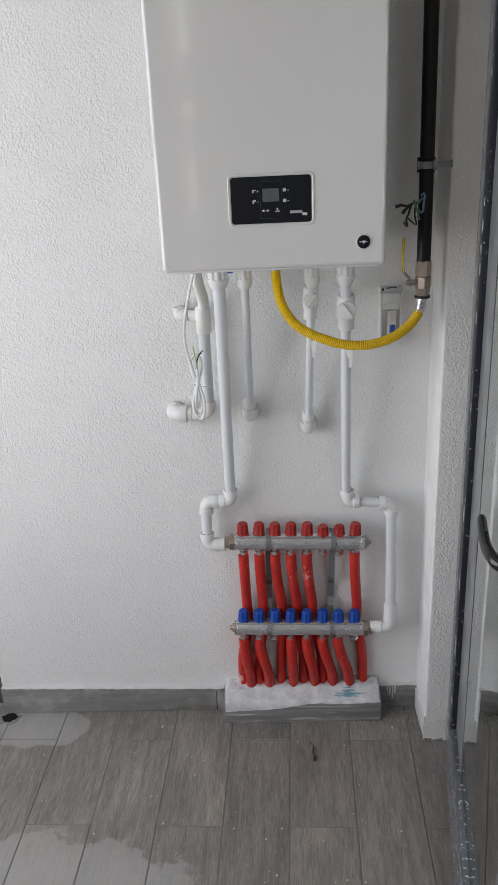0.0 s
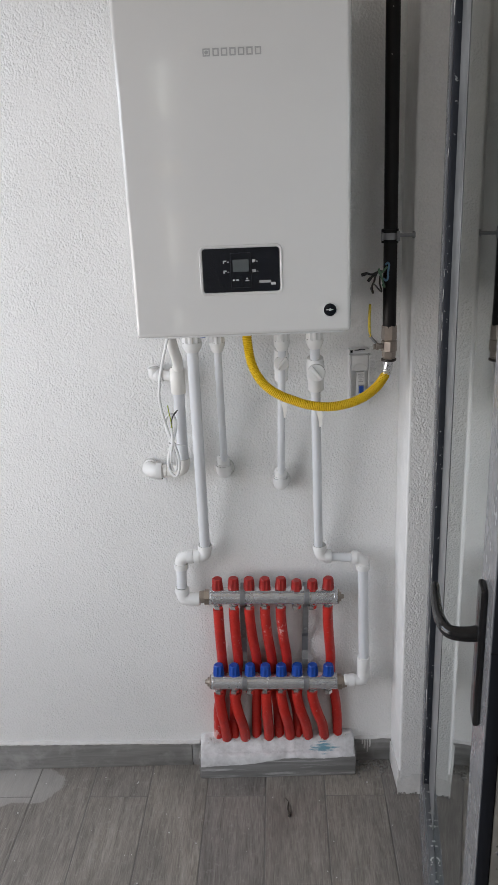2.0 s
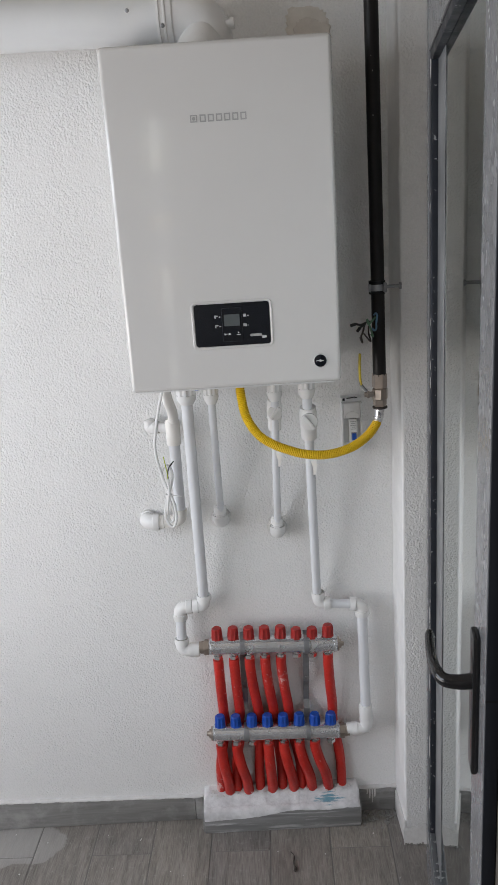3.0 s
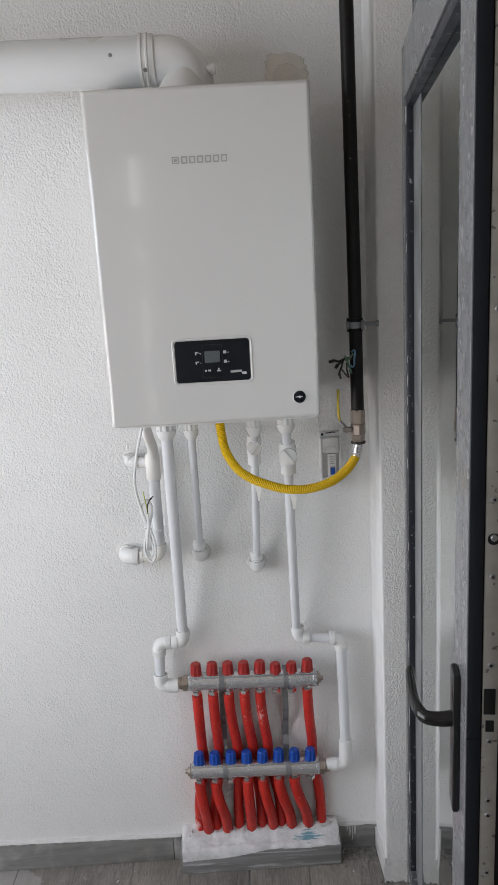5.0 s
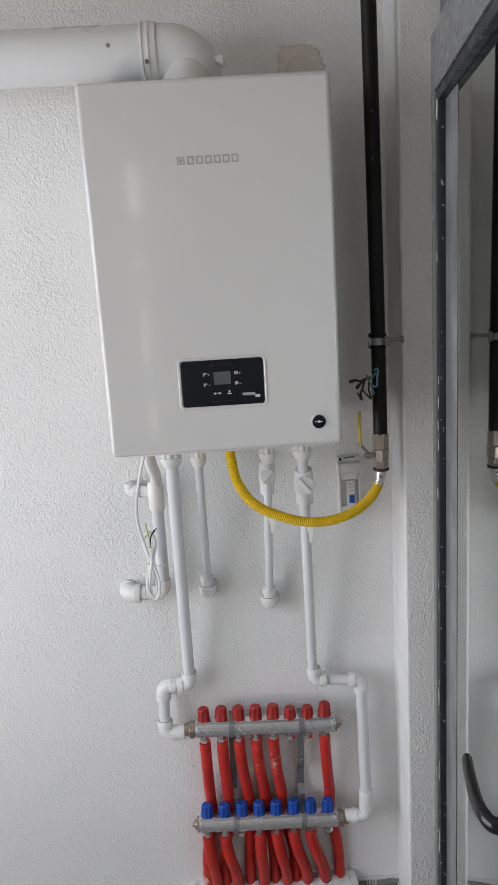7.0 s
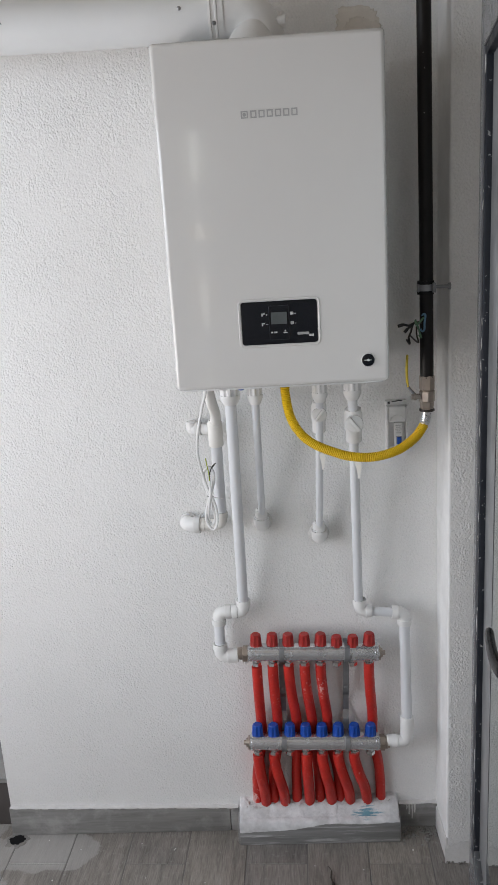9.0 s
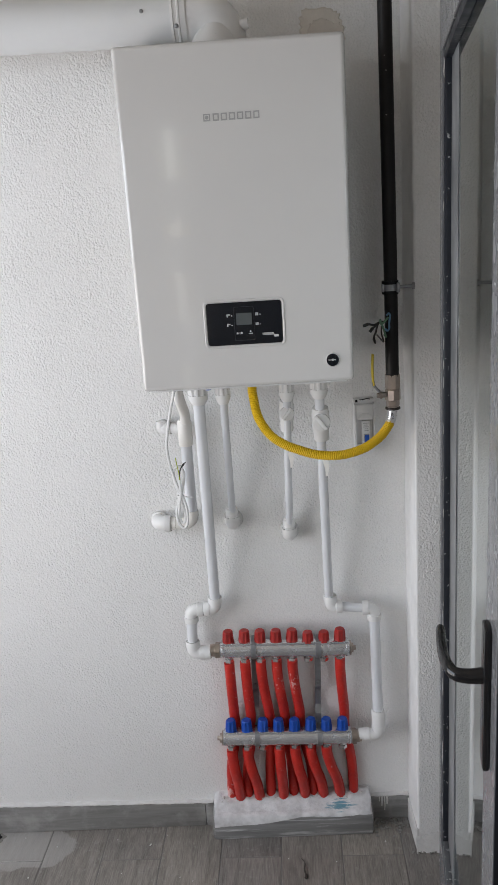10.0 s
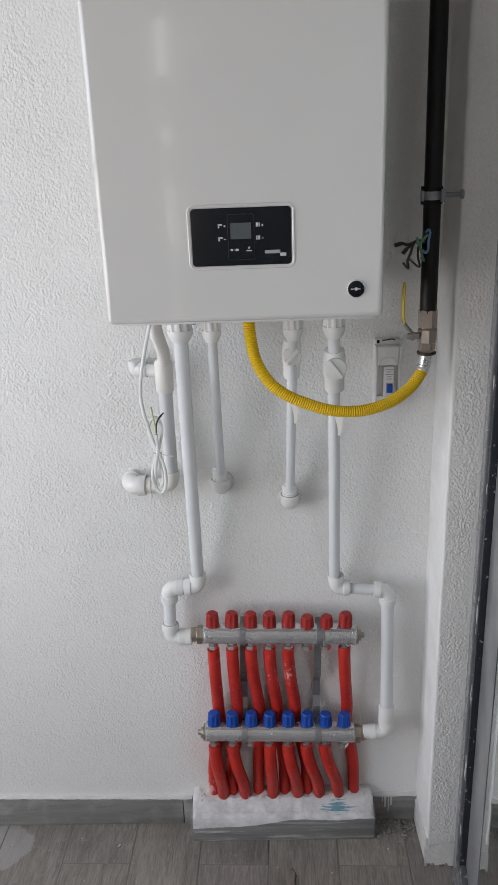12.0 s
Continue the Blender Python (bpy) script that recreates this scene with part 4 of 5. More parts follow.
# ---- manifolds ----
def manifold(name, label, x0, x1, xa, pitch, z, cap_mat, cap_label, flip):
    """Bar with eight capped ports, end fittings and bracket rings; flip: -1 feeds from its start, 1 from its end."""
    y = -0.055
    root = thing(name, ((x0 + x1) / 2, y, z - 0.025), label, "manifold", "underfloor heating manifolds")
    bm = tube([(x0, y, z), (x1, y, z)], 0.0205, 28)
    box((x0 + 0.002, y - 0.012, z + 0.012), (x1 - 0.002, y + 0.012, z + 0.0245), 0.003, bm=bm)
    part("bar", bm, MANIFOLD, root)
    for k in range(8):
        x = xa + pitch * k
        tilt = 0.04 * math.sin(k * 2.3 + z * 9)
        low = (k in (5, 6) and z > 0.5)
        h0 = z + 0.0255 - (0.004 if low else 0)
        part("port_neck", turned((x, y, z + 0.02), (0, 0, 1), ((0, 0.0095), (0.008, 0.0095), (0.009, 0.008)), 14), MANIFOLD, root)
        part("cap", ribbed((x, y, h0), (tilt * 0.6, tilt, 1), 0.0156 if not low else 0.0150, 0.0315 if not low else 0.0285, 8, 0.17, 0.90), cap_mat, root, cap_label)
        part("port_nut", turned((x, y, z - 0.036), (0, 0, 1), ((0, 0.0105), (0.002, 0.0125), (0.011, 0.0125), (0.013, 0.009), (0.018, 0.009)), 6), CHROME, root)
        part("cap_foot", turned((x, y, h0 - 0.002), (0, 0, 1), ((0, 0.0125), (0.0035, 0.0125), (0.004, 0.011)), 16), MATTBLACK if k % 3 else MANIFOLD, root)
    e = x0 if flip < 0 else x1
    f = x1 if flip < 0 else x0
    part("union_nut", hexbar((e, y, z), (flip, 0, 0), 0.0215, 0.014), NICKEL, root)
    part("union_collar", turned((e + flip * 0.013, y, z), (flip, 0, 0), ((0, 0.017), (0.008, 0.017), (0.008, 0.0155), (0.014, 0.0155)), 20), NICKEL, root)
    part("end_plug", turned((f, y, z), (-flip, 0, 0), ((0, 0.020), (0.004, 0.020), (0.005, 0.013), (0.010, 0.012), (0.010, 0.007), (0.017, 0.006)), 16), NICKEL, root)
    for bx in (-0.040 + (0.586 - z) * -0.02, 0.1305 + (0.586 - z) * -0.02):
        part("bracket_ring", turned((bx - 0.006, y, z + 0.001), (1, 0, 0), ((0, 0.0212), (0.0, 0.0245), (0.013, 0.0245), (0.013, 0.0212)), 28), STEEL, root)
        part("bracket_cap", box((bx - 0.006, y - 0.014, z + 0.020), (bx + 0.007, y + 0.014, z + 0.0265), 0.002), STEEL, root)
        part("bracket_foot", box((bx - 0.006, y + 0.018, z - 0.012), (bx + 0.006, 0.001, z + 0.012), 0.001), STEEL, root)
    for ex in (x0 + 0.004, x1 - 0.010):
        part("end_ring", turned((ex, y, z), (1, 0, 0), ((0, 0.0205), (0.0008, 0.0215), (0.005, 0.0215), (0.006, 0.0205)), 28), MANIFOLD, root)
    # both bars fall a little towards the pier
    root.matrix_basis = root.matrix_basis @ Matrix.Rotation(0.030, 4, "Y")
    return root


upper = manifold("upper_manifold", "nickel heating manifold with eight red valve caps", -0.128, 0.214, -0.106, 0.0421, 0.588, REDCAP, "ribbed red valve cap", -1)
lower = manifold("lower_manifold", "nickel heating manifold with eight blue valve caps", -0.138, 0.212, -0.117, 0.0435, 0.318, BLUECAP, "ribbed blue valve cap", 1)

for bx in (-0.040, 0.1305):
    strap = thing("bracket_strap", (bx, -0.03, 0.33), "galvanised steel strap joining the two manifolds", "bracket strap", "manifold straps")
    x1, x0 = bx, bx - 0.0055
    bm = bmesh.new()
    rows = []
    for y, z, x in ((-0.030, 0.562, x1), (-0.034, 0.545, x1), (-0.034, 0.475, x1 - 0.0015), (-0.030, 0.455, x1 - 0.002), (-0.014, 0.435, x1 - 0.0025), (-0.014, 0.39, x1 - 0.0035), (-0.030, 0.372, x1 - 0.004), (-0.034, 0.345, x0)):
        rows.append([bm.verts.new(p) for p in ((x - 0.008, y, z), (x + 0.008, y, z), (x + 0.008, y + 0.0025, z), (x - 0.008, y + 0.0025, z))])
    for a, b in zip(rows, rows[1:]):
        for s in range(4):
            bm.faces.new((a[s], a[(s + 1) % 4], b[(s + 1) % 4], b[s]))
    bm.faces.new(rows[0])
    bm.faces.new(rows[-1][::-1])
    bmesh.ops.recalc_face_normals(bm, faces=bm.faces)
    part("strip", bm, STEEL, strap, sharp=20)
    for z, y in ((0.548, -0.034), (0.470, -0.034)):
        part("screw", turned((x1 - 0.001, y + 0.001, z), (0, -1, 0), ((0, 0.0055), (0.003, 0.0055), (0.0045, 0.003)), 10), STEEL, strap)

# red pipes: (port, manifold, foot x, sideways bow)
UP = [(0, -0.130, 0.001), (1, -0.084, 0.004), (2, -0.018, 0.013), (3, 0.048, 0.013), (4, 0.104, 0.013), (7, 0.218, 0.009)]
LOW = [(0, -0.104, 0.0), (1, -0.0495, 0.0), (3, 0.0185, 0.0), (4, 0.0805, 0.0), (5, 0.133, 0.0), (6, 0.180, 0.0)]
FOOT = 0.088
for k, fx, drift in UP:
    x = -0.106 + 0.0421 * k
    pts = [(x, -0.055, 0.555), (x, -0.0545, 0.525), (x + drift * 0.35, -0.046, 0.46), (x + drift, -0.029, 0.38), (x + drift * 1.15, -0.0185, 0.31), (x + (fx - x) * 0.8 + drift * 0.25, -0.0165, 0.20), (fx, -0.0142, FOOT - 0.014)]
    rid = thing("red_floor_heating_pipe", (fx, -0.03, FOOT), "red sleeved floor-heating pipe from the upper manifold into the plinth", "heating pipe", "red heating pipes")
    part("sleeve", tube(spline(pts, 7), 0.0138, 18), RED, rid)
for k, fx, bow in LOW:
    x = -0.117 + 0.0435 * k
    pts = [(x, -0.055, 0.285), (x + 0.0005, -0.055, 0.262), (x + (fx - x) * 0.33, -0.054, 0.215), (x + (fx - x) * 0.78, -0.037, 0.155), (fx, -0.0195, FOOT)]
    rid = thing("red_floor_heating_pipe", (fx, -0.043, FOOT), "red sleeved floor-heating pipe from the lower manifold into the plinth", "heating pipe", "red heating pipes")
    part("sleeve", tube(spline(pts, 7), 0.0146, 18), RED, rid)


# ---- plinth ----
plinth = thing("pipe_plinth", (0.04, -0.035, 0), "low plinth with white plaster top and grey tile front", "plinth")


def plinth_top():
    """Uneven plaster slab, a little proud of the tiles, with lumps round the pipes."""
    bm = bmesh.new()
    nx, ny = 90, 16
    x0, x1, y0, y1 = -0.181, 0.263, -0.0705, 0.0
    grid = []
    for j in range(ny + 1):
        y = y0 + (y1 - y0) * j / ny
        row = []
        for k in range(nx + 1):
            x = x0 + (x1 - x0) * k / nx
            edge = min((x - x0) / 0.006, (x1 - x) / 0.006, (y - y0) / 0.006, 1)
            z = 0.077 + 0.011 * min(1, j / ny * 1.25) + 0.003 * noise.noise(Vector((x * 40, y * 40, 0))) + 0.002 * noise.noise(Vector((x * 110, y * 110, 4)))
            if y > -0.052:
                z += 0.020 * min(1, (y + 0.052) / 0.016)
                z += 0.006 * max(0, noise.noise(Vector((x * 55, 2, y * 30))))
            z -= 0.005 * (1 - max(0, edge))
            row.append(bm.verts.new((x, y, z)))
        grid.append(row)
    for a, b in zip(grid, grid[1:]):
        for k in range(nx):
            bm.faces.new((a[k], a[k + 1], b[k + 1], b[k]))
    low = []
    for k in range(nx + 1):
        x = x0 + (x1 - x0) * k / nx
        z = 0.0675 - 0.020 * max(0.0, min(1.0, (0.09 - x) / 0.16)) + 0.006 * noise.noise(Vector((x * 9, 7, 1))) + 0.002 * noise.noise(Vector((x * 60, 7, 1)))
        z = min(z, 0.0685)
        low.append(bm.verts.new((x, y0 - 0.0012, z)))
    for k in range(nx):
        bm.faces.new((low[k], low[k + 1], grid[0][k + 1], grid[0][k]))
    for edge_col in (0, nx):
        base = [bm.verts.new((grid[j][edge_col].co.x, grid[j][edge_col].co.y, 0.05)) for j in range(ny + 1)]
        for j in range(ny):
            f = (base[j], base[j + 1], grid[j + 1][edge_col], grid[j][edge_col])
            bm.faces.new(f if edge_col else f[::-1])
    bmesh.ops.recalc_face_normals(bm, faces=bm.faces)
    return bm


part("plaster_top", plinth_top(), PLINTH, plinth, "rough white plaster top with a teal smear", 60)
part("core", box((-0.178, -0.060, 0.0), (0.260, 0.0, 0.066)), CAULK, plinth)
part("front_tile", box((-0.181, -0.069, 0.001), (0.264, -0.060, 0.0695), 0.001), SMEARED, plinth, "grey tile facing smeared with white paint")
part("side_tile", box((-0.187, -0.064, 0.001), (-0.1785, -0.001, 0.069), 0.001), SKIRT, plinth)
part("side_tile", box((0.2605, -0.060, 0.001), (0.2675, -0.001, 0.066), 0.001), SKIRT, plinth)


def lumps(seed, n, spread, size, material, name, label, category, bm=None):
    rng = random.Random(seed)
    bm = bm or bmesh.new()
    for _ in range(n):
        x, y, z = spread(rng)
        r = size * rng.uniform(0.4, 1.2)
        vs = bmesh.ops.create_icosphere(bm, subdivisions=1, radius=r)["verts"]
        for v in vs:
            k = 1 + 0.35 * noise.noise(v.co * (0.8 / r) + Vector((x * 99, y * 99, 0)))
            v.co = Vector((v.co.x * k + x, v.co.y * k + y, v.co.z * k * 0.7 + z + r * 0.45))
    return solo(name, bm, material, label, category, kind="stuff")


lumps(3, 60, lambda g: (g.gauss(-0.145, 0.012) if g.random() < 0.15 else g.uniform(-0.15, 0.245), g.uniform(-0.048, -0.012), 0.106), 0.0038, CAULK, "plaster_crumbs", "white plaster crumbs round the pipe feet", "plaster crumbs")
lumps(5, 90, lambda g: (g.uniform(0.272, 0.368), -0.012 - abs(g.gauss(0, 0.028)), 0.0), 0.0045, RUBBLE, "rubble", "small grey rubble on the floor beside the plinth", "rubble")
lumps(6, 70, lambda g: (g.uniform(-0.8, 0.4), g.uniform(-0.8, -0.03), 0.001), 0.0022, CAULK, "floor_crumbs", "scattered pale crumbs on the floor", "crumbs")
lumps(8, 34, lambda g: (g.uniform(0.36, 0.60), PIER_Y - abs(g.gauss(0, 0.012)), 0.0), 0.0042, RUBBLE, "pier_rubble", "crumbled plaster at the foot of the pier", "rubble")

# twig on the floor
solo("twig", tube(spline([(0.058, -0.155, 0.004), (0.066, -0.172, 0.006), (0.064, -0.195, 0.005), (0.068, -0.215, 0.004), (0.066, -0.222, 0.004)], 5), [0.001] * 6 + [0.0022] * 8 + [0.004] * 7, 8), TWIG, "small dark twig lying on the floor tiles", "twig")

# ---- skirting ----
skirting = thing("baseboard", (-0.5, 0, 0), "grey tile skirting with smeared filler along its top", "skirting", kind="structure")


def skirting_top(x):
    """The tiles stand a little higher towards the free end of the wall."""
    return 0.078 + 0.022 * max(0.0, -0.2 - x)


for x0, x1 in ((-0.852, -0.2115), (-0.2095, -0.187), (0.268, 0.3755)):
    tile = box((x0, -0.011, 0.001), (x1, 0.0005, 0.078), 0.001)
    for v in tile.verts:
        if v.co.z > 0.05:
            v.co.z = skirting_top(v.co.x)
    part("skirting_tile", tile, SKIRT, skirting)
side_tile = box((-0.004, -0.062, 0.001), (0.004, 0.062, 0.070), 0.001)
for v in side_tile.verts:
    v.co = pose(0.3765, -0.074, 0, 0, 0, 1.5) @ v.co
part("skirting_tile", side_tile, CAULK, skirting)


def filler_line(x0, x1, y, seed):
    """Ragged bead of filler on top of the skirting."""
    bm = bmesh.new()
    n = max(8, int((x1 - x0) / 0.006))
    rows = []
    for k in range(n + 1):
        x = x0 + (x1 - x0) * k / n
        a = noise.noise(Vector((x * 45, seed, 0)))
        b = noise.noise(Vector((x * 120, seed, 9)))
        z = skirting_top(x)
        up, out, down = 0.004 + 0.004 * a, 0.003 + 0.002 * b, 0.0015 + 0.003 * a + 0.002 * b
        rows.append([bm.verts.new(p) for p in ((x, y + 0.0005, z + up), (x, y - out * 0.6, z + up * 0.5), (x, -0.0108 - 0.0016 - 0.001 * b, z + 0.001), (x, -0.0112, z - down))])
    for a, b in zip(rows, rows[1:]):
        for s in range(3):
            bm.faces.new((a[s], b[s], b[s + 1], a[s + 1]))
    bmesh.ops.recalc_face_normals(bm, faces=bm.faces)
    return bm


for x0, x1 in ((-0.85, -0.187), (0.268, 0.375)):
    part("filler", filler_line(x0, x1, 0.0, x0), CAULK, skirting, sharp=60)
for x, w, h in ((0.297, 0.006, 0.035), (0.305, 0.004, 0.05), (0.312, 0.006, 0.03), (0.290, 0.004, 0.02)):
    part("filler_drip", tube([(x, -0.0105, 0.08), (x + 0.001, -0.0112, 0.08 - h * 0.6), (x, -0.011, 0.08 - h)], [w * 0.5, w * 0.4, w * 0.35], 8), CAULK, skirting)

# floor drain at the free end of the wall
hole = thing("floor_drain", (-0.833, -0.031, 0), "open round drain hole with ragged cement rim", "floor drain")


def ragged_disc(cx, cy, r, z, seed, rough, height):
    bm = bmesh.new()
    n = 40
    low, high = [], []
    for s in range(n):
        a = 2 * math.pi * s / n
        k = r * (1 + rough * noise.noise(Vector((math.cos(a) * 2.2, math.sin(a) * 2.2, seed))))
        low.append(bm.verts.new((cx + k * 1.08 * math.cos(a), cy + k * 0.92 * math.sin(a), z)))
        high.append(bm.verts.new((cx + k * math.cos(a), cy + k * 0.86 * math.sin(a), z + height)))
    for s in range(n):
        bm.faces.new((low[s], low[(s + 1) % n], high[(s + 1) % n], high[s]))
    bm.faces.new(high)
    return bm


part("cement_rim", ragged_disc(-0.833, -0.031, 0.030, 0.0, 2, 0.45, 0.0022), RUBBLE, hole, "ragged cement rim")
# Black disc on the floor; the hole's shade is put into its colour.
part("dark_bore", ragged_disc(-0.833, -0.031, 0.0215, 0.0006, 6, 0.30, 0.0026), MATTBLACK, hole, "black disc for the shaded bore")

# ---- door ----
# leaf frame: u runs along the leaf from its far end, v out of its face, w up
DOOR = Matrix.Translation((0.4125, -0.245, 0)) @ Matrix.Rotation(math.atan2(-0.989, -0.145), 4, "Z")
door = thing("door_1", (0.35, -0.7, 0.02), "open anthracite aluminium door with reflective glass, dusty and speckled", "door", kind="structure")
ULEN, UST, GZ0, GZ1, DZ0, DZ1 = 0.960, 0.0975, 0.175, 1.976, 0.03, 2.075


def leaf_box(u0, u1, v0, v1, w0, w1, bevel=0.0015, bm=None):
    """A box in the leaf's own axes. v is positive into the leaf, away from the room."""
    fresh = box((u0, v0, w0), (u1, v1, w1), bevel)
    for p in fresh.verts:
        p.co = DOOR @ p.co
    return fresh


part("hinge_stile", leaf_box(0.0, 0.045, 0.0, 0.058, DZ0, DZ1), ALU, door, flat=0.01)
part("lock_stile", leaf_box(ULEN - UST, ULEN, 0.0, 0.052, DZ0, DZ1), ALU, door, flat=0.01)
part("top_rail", leaf_box(0.045, ULEN - UST, 0.0006, 0.052, GZ1, DZ1), ALU, door, flat=0.01)
part("bottom_rail", leaf_box(0.045, ULEN - UST, 0.0006, 0.052, DZ0, GZ0), ALU, door, flat=0.01)
# glazing beads
part("bead", leaf_box(0.0452, 0.074, 0.004, 0.018, GZ0, GZ1), ALUDARK, door, "dark speckled glazing bead")
part("bead", leaf_box(ULEN - UST - 0.014, ULEN - UST - 0.0002, 0.004, 0.018, GZ0, GZ1), ALUDARK, door)
part("bead", leaf_box(0.063, ULEN - UST - 0.014, 0.004, 0.018, GZ1 - 0.018, GZ1 - 0.0002), ALUDARK, door)
part("bead", leaf_box(0.063, ULEN - UST - 0.014, 0.004, 0.018, GZ0 + 0.0002, GZ0 + 0.018), DUSTYSHEEN, door, "lower glazing bead, dusty and lightened for the mirrored floor")
pane = part("pane", leaf_box(0.05, ULEN - UST - 0.005, 0.018, 0.022, GZ0 + 0.004, GZ1 - 0.004, 0), GLASS, door)
pane.visible_shadow = False
# Added strip over the pane: the bead's paler reflection painted in grey.
part("protective_film", leaf_box(0.0742, 0.225, 0.0168, 0.0176, GZ0 + 0.019, GZ1 - 0.019, 0.0003), BEADMIRROR, door, "added grey strip that paints the bead's pale reflection")
# lock edge
part("edge_gasket", leaf_box(ULEN, ULEN + 0.004, 0.001, 0.0155, DZ0, DZ1, 0.0008), EDGE, door)
part("edge_groove", leaf_box(ULEN - 0.004, ULEN + 0.0008, 0.0155, 0.052, DZ0, DZ1, 0), MATTBLACK, door)
plate = part("lock_plate", leaf_box(ULEN - 0.002, ULEN + 0.0028, 0.0170, 0.0345, 0.5, 2.06, 0.0006), LOCKSTEEL, door, "steel lock plate with screws")


def on_edge(w, v, r, d, prof, mat, name, label="", seg=12):
    c, axis = DOOR @ Vector((ULEN + d, v, w)), (DOOR.to_3x3() @ Vector((1, 0, 0)))
    part(name, turned(c, axis, [(a, b * r) for a, b in prof], seg), mat, plate, label)


# Slots are black pieces on the surface, painting the shade inside them.
for w in (1.96, 1.849, 1.65, 1.457, 1.372, 1.269, 1.176, 1.10, 1.08, 1.003, 0.9, 0.8):
    on_edge(w, 0.0257, 0.0036, 0.0024, ((0, 1), (0.0006, 1), (0.0012, 0.8)), STEEL, "screw")
    on_edge(w, 0.0257, 0.0018, 0.0040, ((0, 1), (0.0002, 1)), MATTBLACK, "screw_slot", seg=4)
for w in (1.414, 1.896):
    on_edge(w, 0.0257, 0.0065, 0.0024, ((0, 1), (0.0007, 1)), MATTBLACK, "pin_slot")
    on_edge(w + 0.002, 0.0257, 0.0036, 0.0028, ((0, 1), (0.003, 1), (0.0038, 0.7)), STEEL, "locking_pin")
part("latch", leaf_box(ULEN + 0.0024, ULEN + 0.0046, 0.0185, 0.031, 1.210, 1.241, 0.0008), MATTBLACK, plate, "black latch")
# Black block painted in for the shade of the hole.
part("cylinder_hole", leaf_box(ULEN + 0.002, ULEN + 0.0032, 0.021, 0.030, 1.188, 1.202, 0), MATTBLACK, plate)
part("profile_joint", leaf_box(ULEN + 0.0036, ULEN + 0.0043, 0.0005, 0.0158, 1.178, 1.180, 0), MATTBLACK, door)
# handle
UH, ZH = ULEN - 0.053, 1.168
handle = part("handle_plate", leaf_box(UH - 0.0155, UH + 0.0155, -0.0085, 0.0, 1.049, 1.232, 0.003), HANDLEBLACK, door, "long black handle plate")
neck = [(UH, -0.006, ZH), (UH, -0.022, ZH - 0.002), (UH - 0.004, -0.038, ZH - 0.002), (UH - 0.016, -0.045, ZH), (UH - 0.036, -0.049, ZH + 0.001), (UH - 0.070, -0.050, ZH + 0.003), (UH - 0.102, -0.049, ZH + 0.004)]
line = spline([DOOR @ Vector(p) for p in neck], 6)
part("lever", tube(line, [0.0092 - 0.0034 * (k / (len(line) - 1)) ** 0.7 for k in range(len(line) - 1)] + [0.0048], 18, squash=(1, 1, 1.1)), HANDLEBLACK, handle, "curved black lever")
# splashes and dragged smears of pale paint on the bead
rng = random.Random(12)


def splash(u, w, long, wide, turn):
    bm = bmesh.new()
    n = 14
    rim = []
    for s in range(n):
        a = 2 * math.pi * s / n
        k = 1 + 0.55 * noise.noise(Vector((math.cos(a) * 1.7, math.sin(a) * 1.7, w * 31 + u * 57)))
        p, q = wide * k * math.cos(a), long * k * math.sin(a)
        rim.append(bm.verts.new(DOOR @ Vector((u + p * math.cos(turn) - q * math.sin(turn), 0.0030, w + p * math.sin(turn) + q * math.cos(turn)))))
    back = [bm.verts.new(v.co + DOOR.to_3x3() @ Vector((0, 0.0012, 0))) for v in rim]
    bm.faces.new(rim)
    for s in range(n):
        bm.faces.new((rim[s], rim[(s + 1) % n], back[(s + 1) % n], back[s]))
    bmesh.ops.recalc_face_normals(bm, faces=bm.faces)
    return bm


for w0, count in ((0.26, 7), (0.42, 6), (0.60, 4), (0.79, 6), (0.97, 3), (1.16, 2), (1.36, 4), (1.44, 4), (1.72, 2), (1.93, 2)):
    for k in range(count):
        big = rng.random() < 0.3
        size = rng.uniform(0.004, 0.008) if big else rng.uniform(0.0008, 0.0022)
        part("paint_splash", splash(rng.uniform(0.050, 0.070), w0 + rng.gauss(0, 0.035), size * rng.uniform(1.0, 2.4), size * rng.uniform(0.4, 0.8), rng.uniform(-0.7, 0.7)), CAULK, door)

# fixed frame behind the leaf
fixed = thing("door_frame_1", (0.47, -0.14, 0), "anthracite aluminium door frame against the pier", "door frame", kind="structure")
part("jamb", box((0.4585, -0.178, 0.0), (0.480, -0.1365, 2.30), 0.001), ALU, fixed)
part("head", box((0.480, -0.178, 2.25), (1.3, -0.1365, 2.30), 0.001), ALU, fixed)

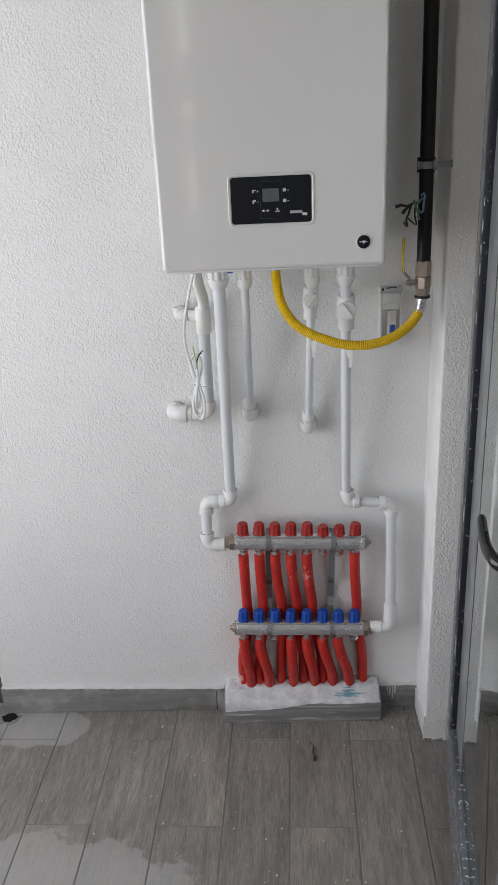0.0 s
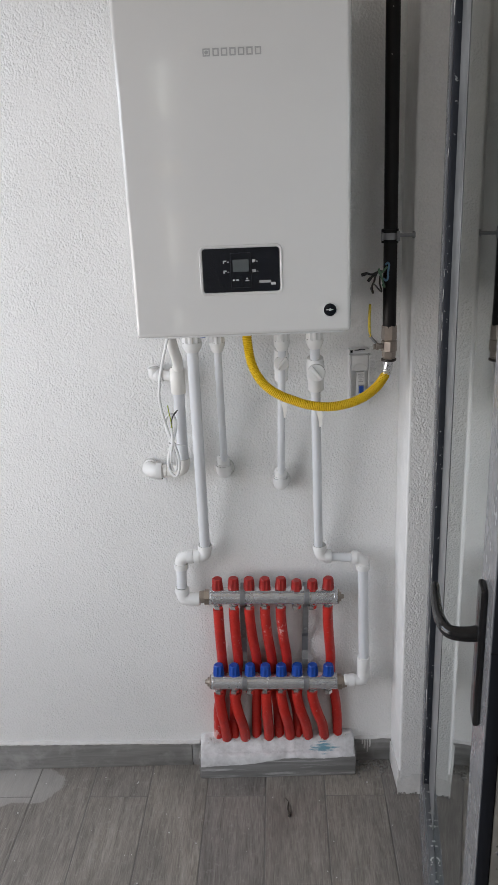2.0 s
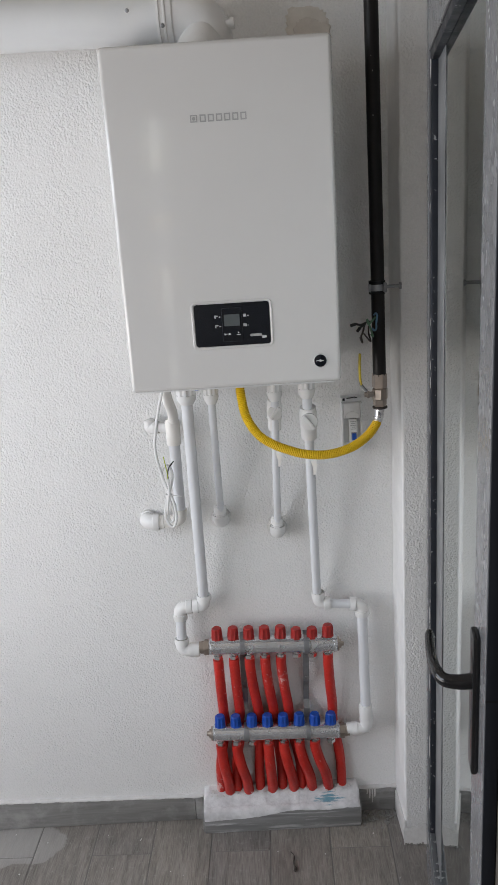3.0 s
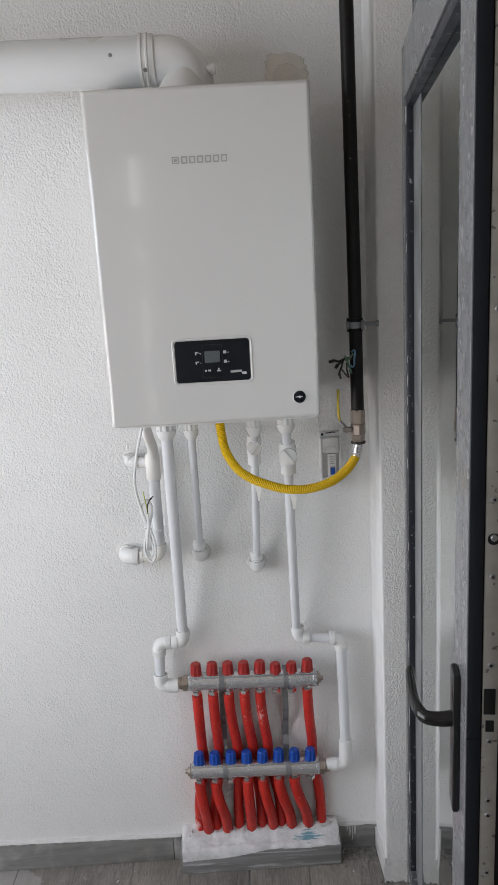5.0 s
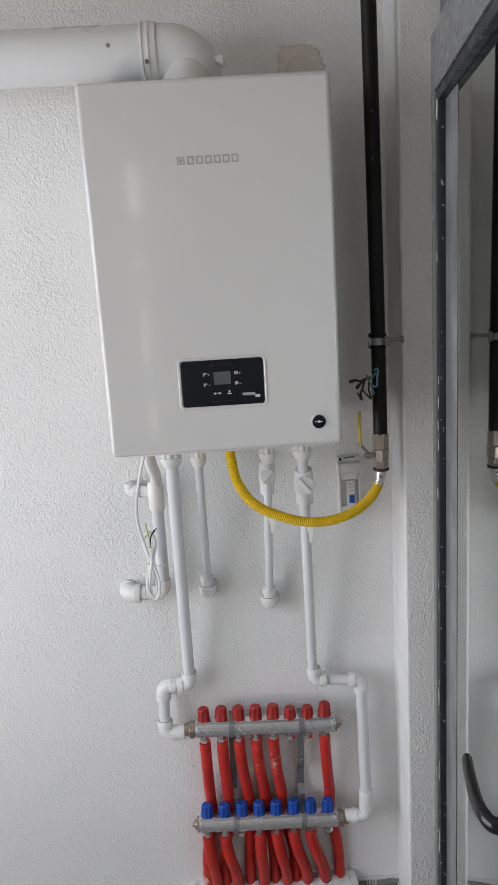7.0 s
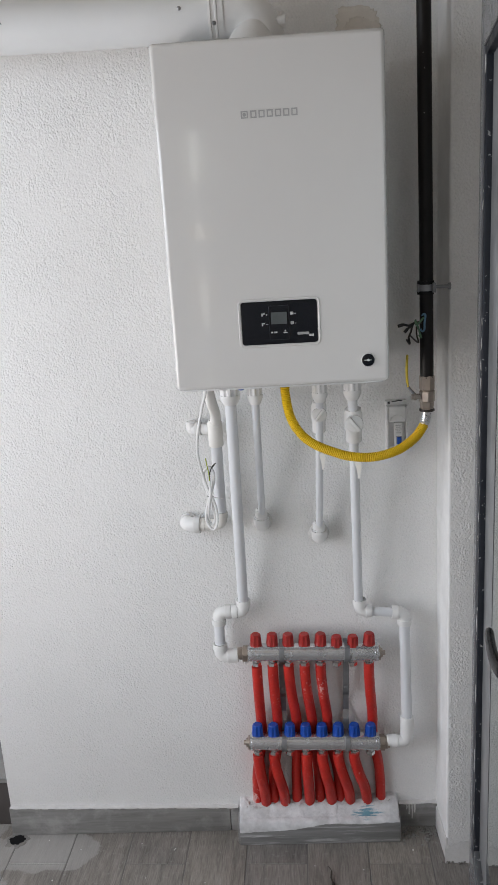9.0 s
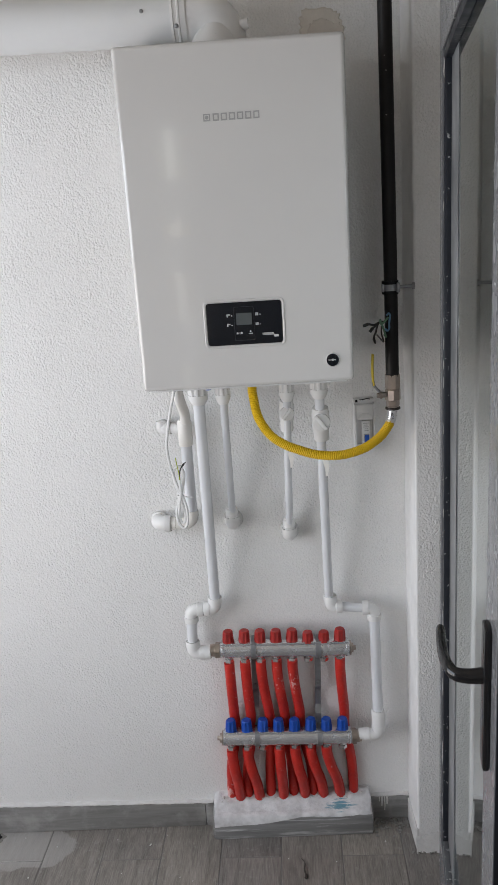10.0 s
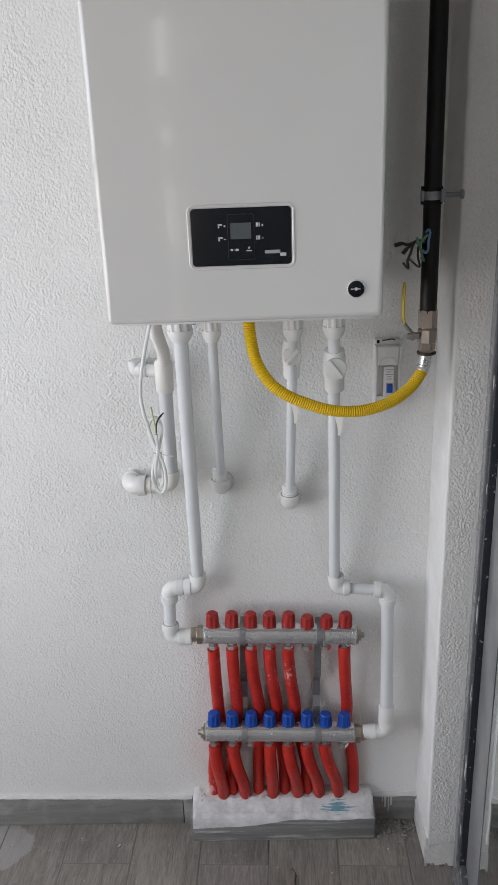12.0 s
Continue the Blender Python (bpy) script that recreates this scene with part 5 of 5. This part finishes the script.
# ---- windows ----
win = thing("window_1", (-2.0, -1.40, 0.55), "large white-framed side window letting in daylight", "window", kind="structure")
for lo, hi in (((-2.08, -2.48, 0.55), (-2.0, -2.42, 2.32)), ((-2.08, -0.38, 0.55), (-2.0, -0.32, 2.32)), ((-2.08, -2.42, 0.55), (-2.0, -0.38, 0.61)), ((-2.08, -2.42, 2.26), (-2.0, -0.38, 2.32)), ((-2.08, -1.43, 0.61), (-2.0, -1.37, 2.26))):
    part("window_frame", box(lo, hi, 0.003), PVC, win)
rear = thing("window_2", (-0.445, -3.4, 0.7), "narrow unseen rear window, bars added to break its reflection", "window", kind="structure")
# Added bars, unseen: they break the streak mirrored in the enamel.
for z0, z1 in ((0.90, 1.14), (1.42, 1.62), (1.70, 1.93)):
    part("cross_bar", box((-0.53, -3.345, z0), (-0.36, -3.315, z1), 0.003), PVC, rear)

# recess beside the boiler wall: white frame of a low window
rec = thing("window_3", (-1.3, 0.28, 0.08), "white frame and sill in the recess beside the boiler wall", "window", kind="structure")
part("window_frame", box((-1.95, 0.262, 0.172), (-0.862, 0.2995, 0.30), 0.004), PVC, rec)
part("window_lock", box((-1.10, 0.236, 0.205), (-0.990, 0.262, 0.285), 0.012, 3), MATTBLACK, rec, "black lock on the window frame")
part("sill_tile", box((-1.95, 0.028, 0.150), (-0.853, 0.262, 0.166), 0.002), SKIRT, rec, "grey tiled sill")
part("sill_front", box((-1.95, 0.036, 0.001), (-0.853, 0.060, 0.150), 0.001), UMBER, rec, "dark brown tile under the sill")

# ---- floor ----
floor = solo("floor", box((-2.1, -3.42, -0.12), (1.42, 0.42, -0.0012)), GROUT, "floor of grey-brown wood-look porcelain planks with cement haze", "floor", kind="structure")
PITCH, LENGTH = 0.1672, 0.60
LAY = Matrix.Translation((0.007, -0.0, 0)) @ Matrix.Rotation(radians(-1.5), 4, "Z")
tile = finish("plank_tile", box((0.0014, 0.0011, -0.012), (PITCH - 0.0014, LENGTH - 0.0011, 0.0), 0.0012, 1), PLANK)
for col in range(-12, 8):
    first = -0.14 if col % 2 else -0.437
    for row in range(-6, 2):
        # planks are cut at the outer walls
        y0, y1 = max(first + row * LENGTH, -3.32), min(first + (row + 1) * LENGTH, 0.34)
        if y1 - y0 < 0.02:
            continue
        lift = 0.0004 * math.sin(col * 5.1 + row * 3.7)
        ob = new("plank", tile)
        ob.parent = floor
        ob.matrix_basis = LAY @ pose(col * PITCH, y0, lift) @ Matrix.Diagonal((1, (y1 - y0) / LENGTH, 1, 1))
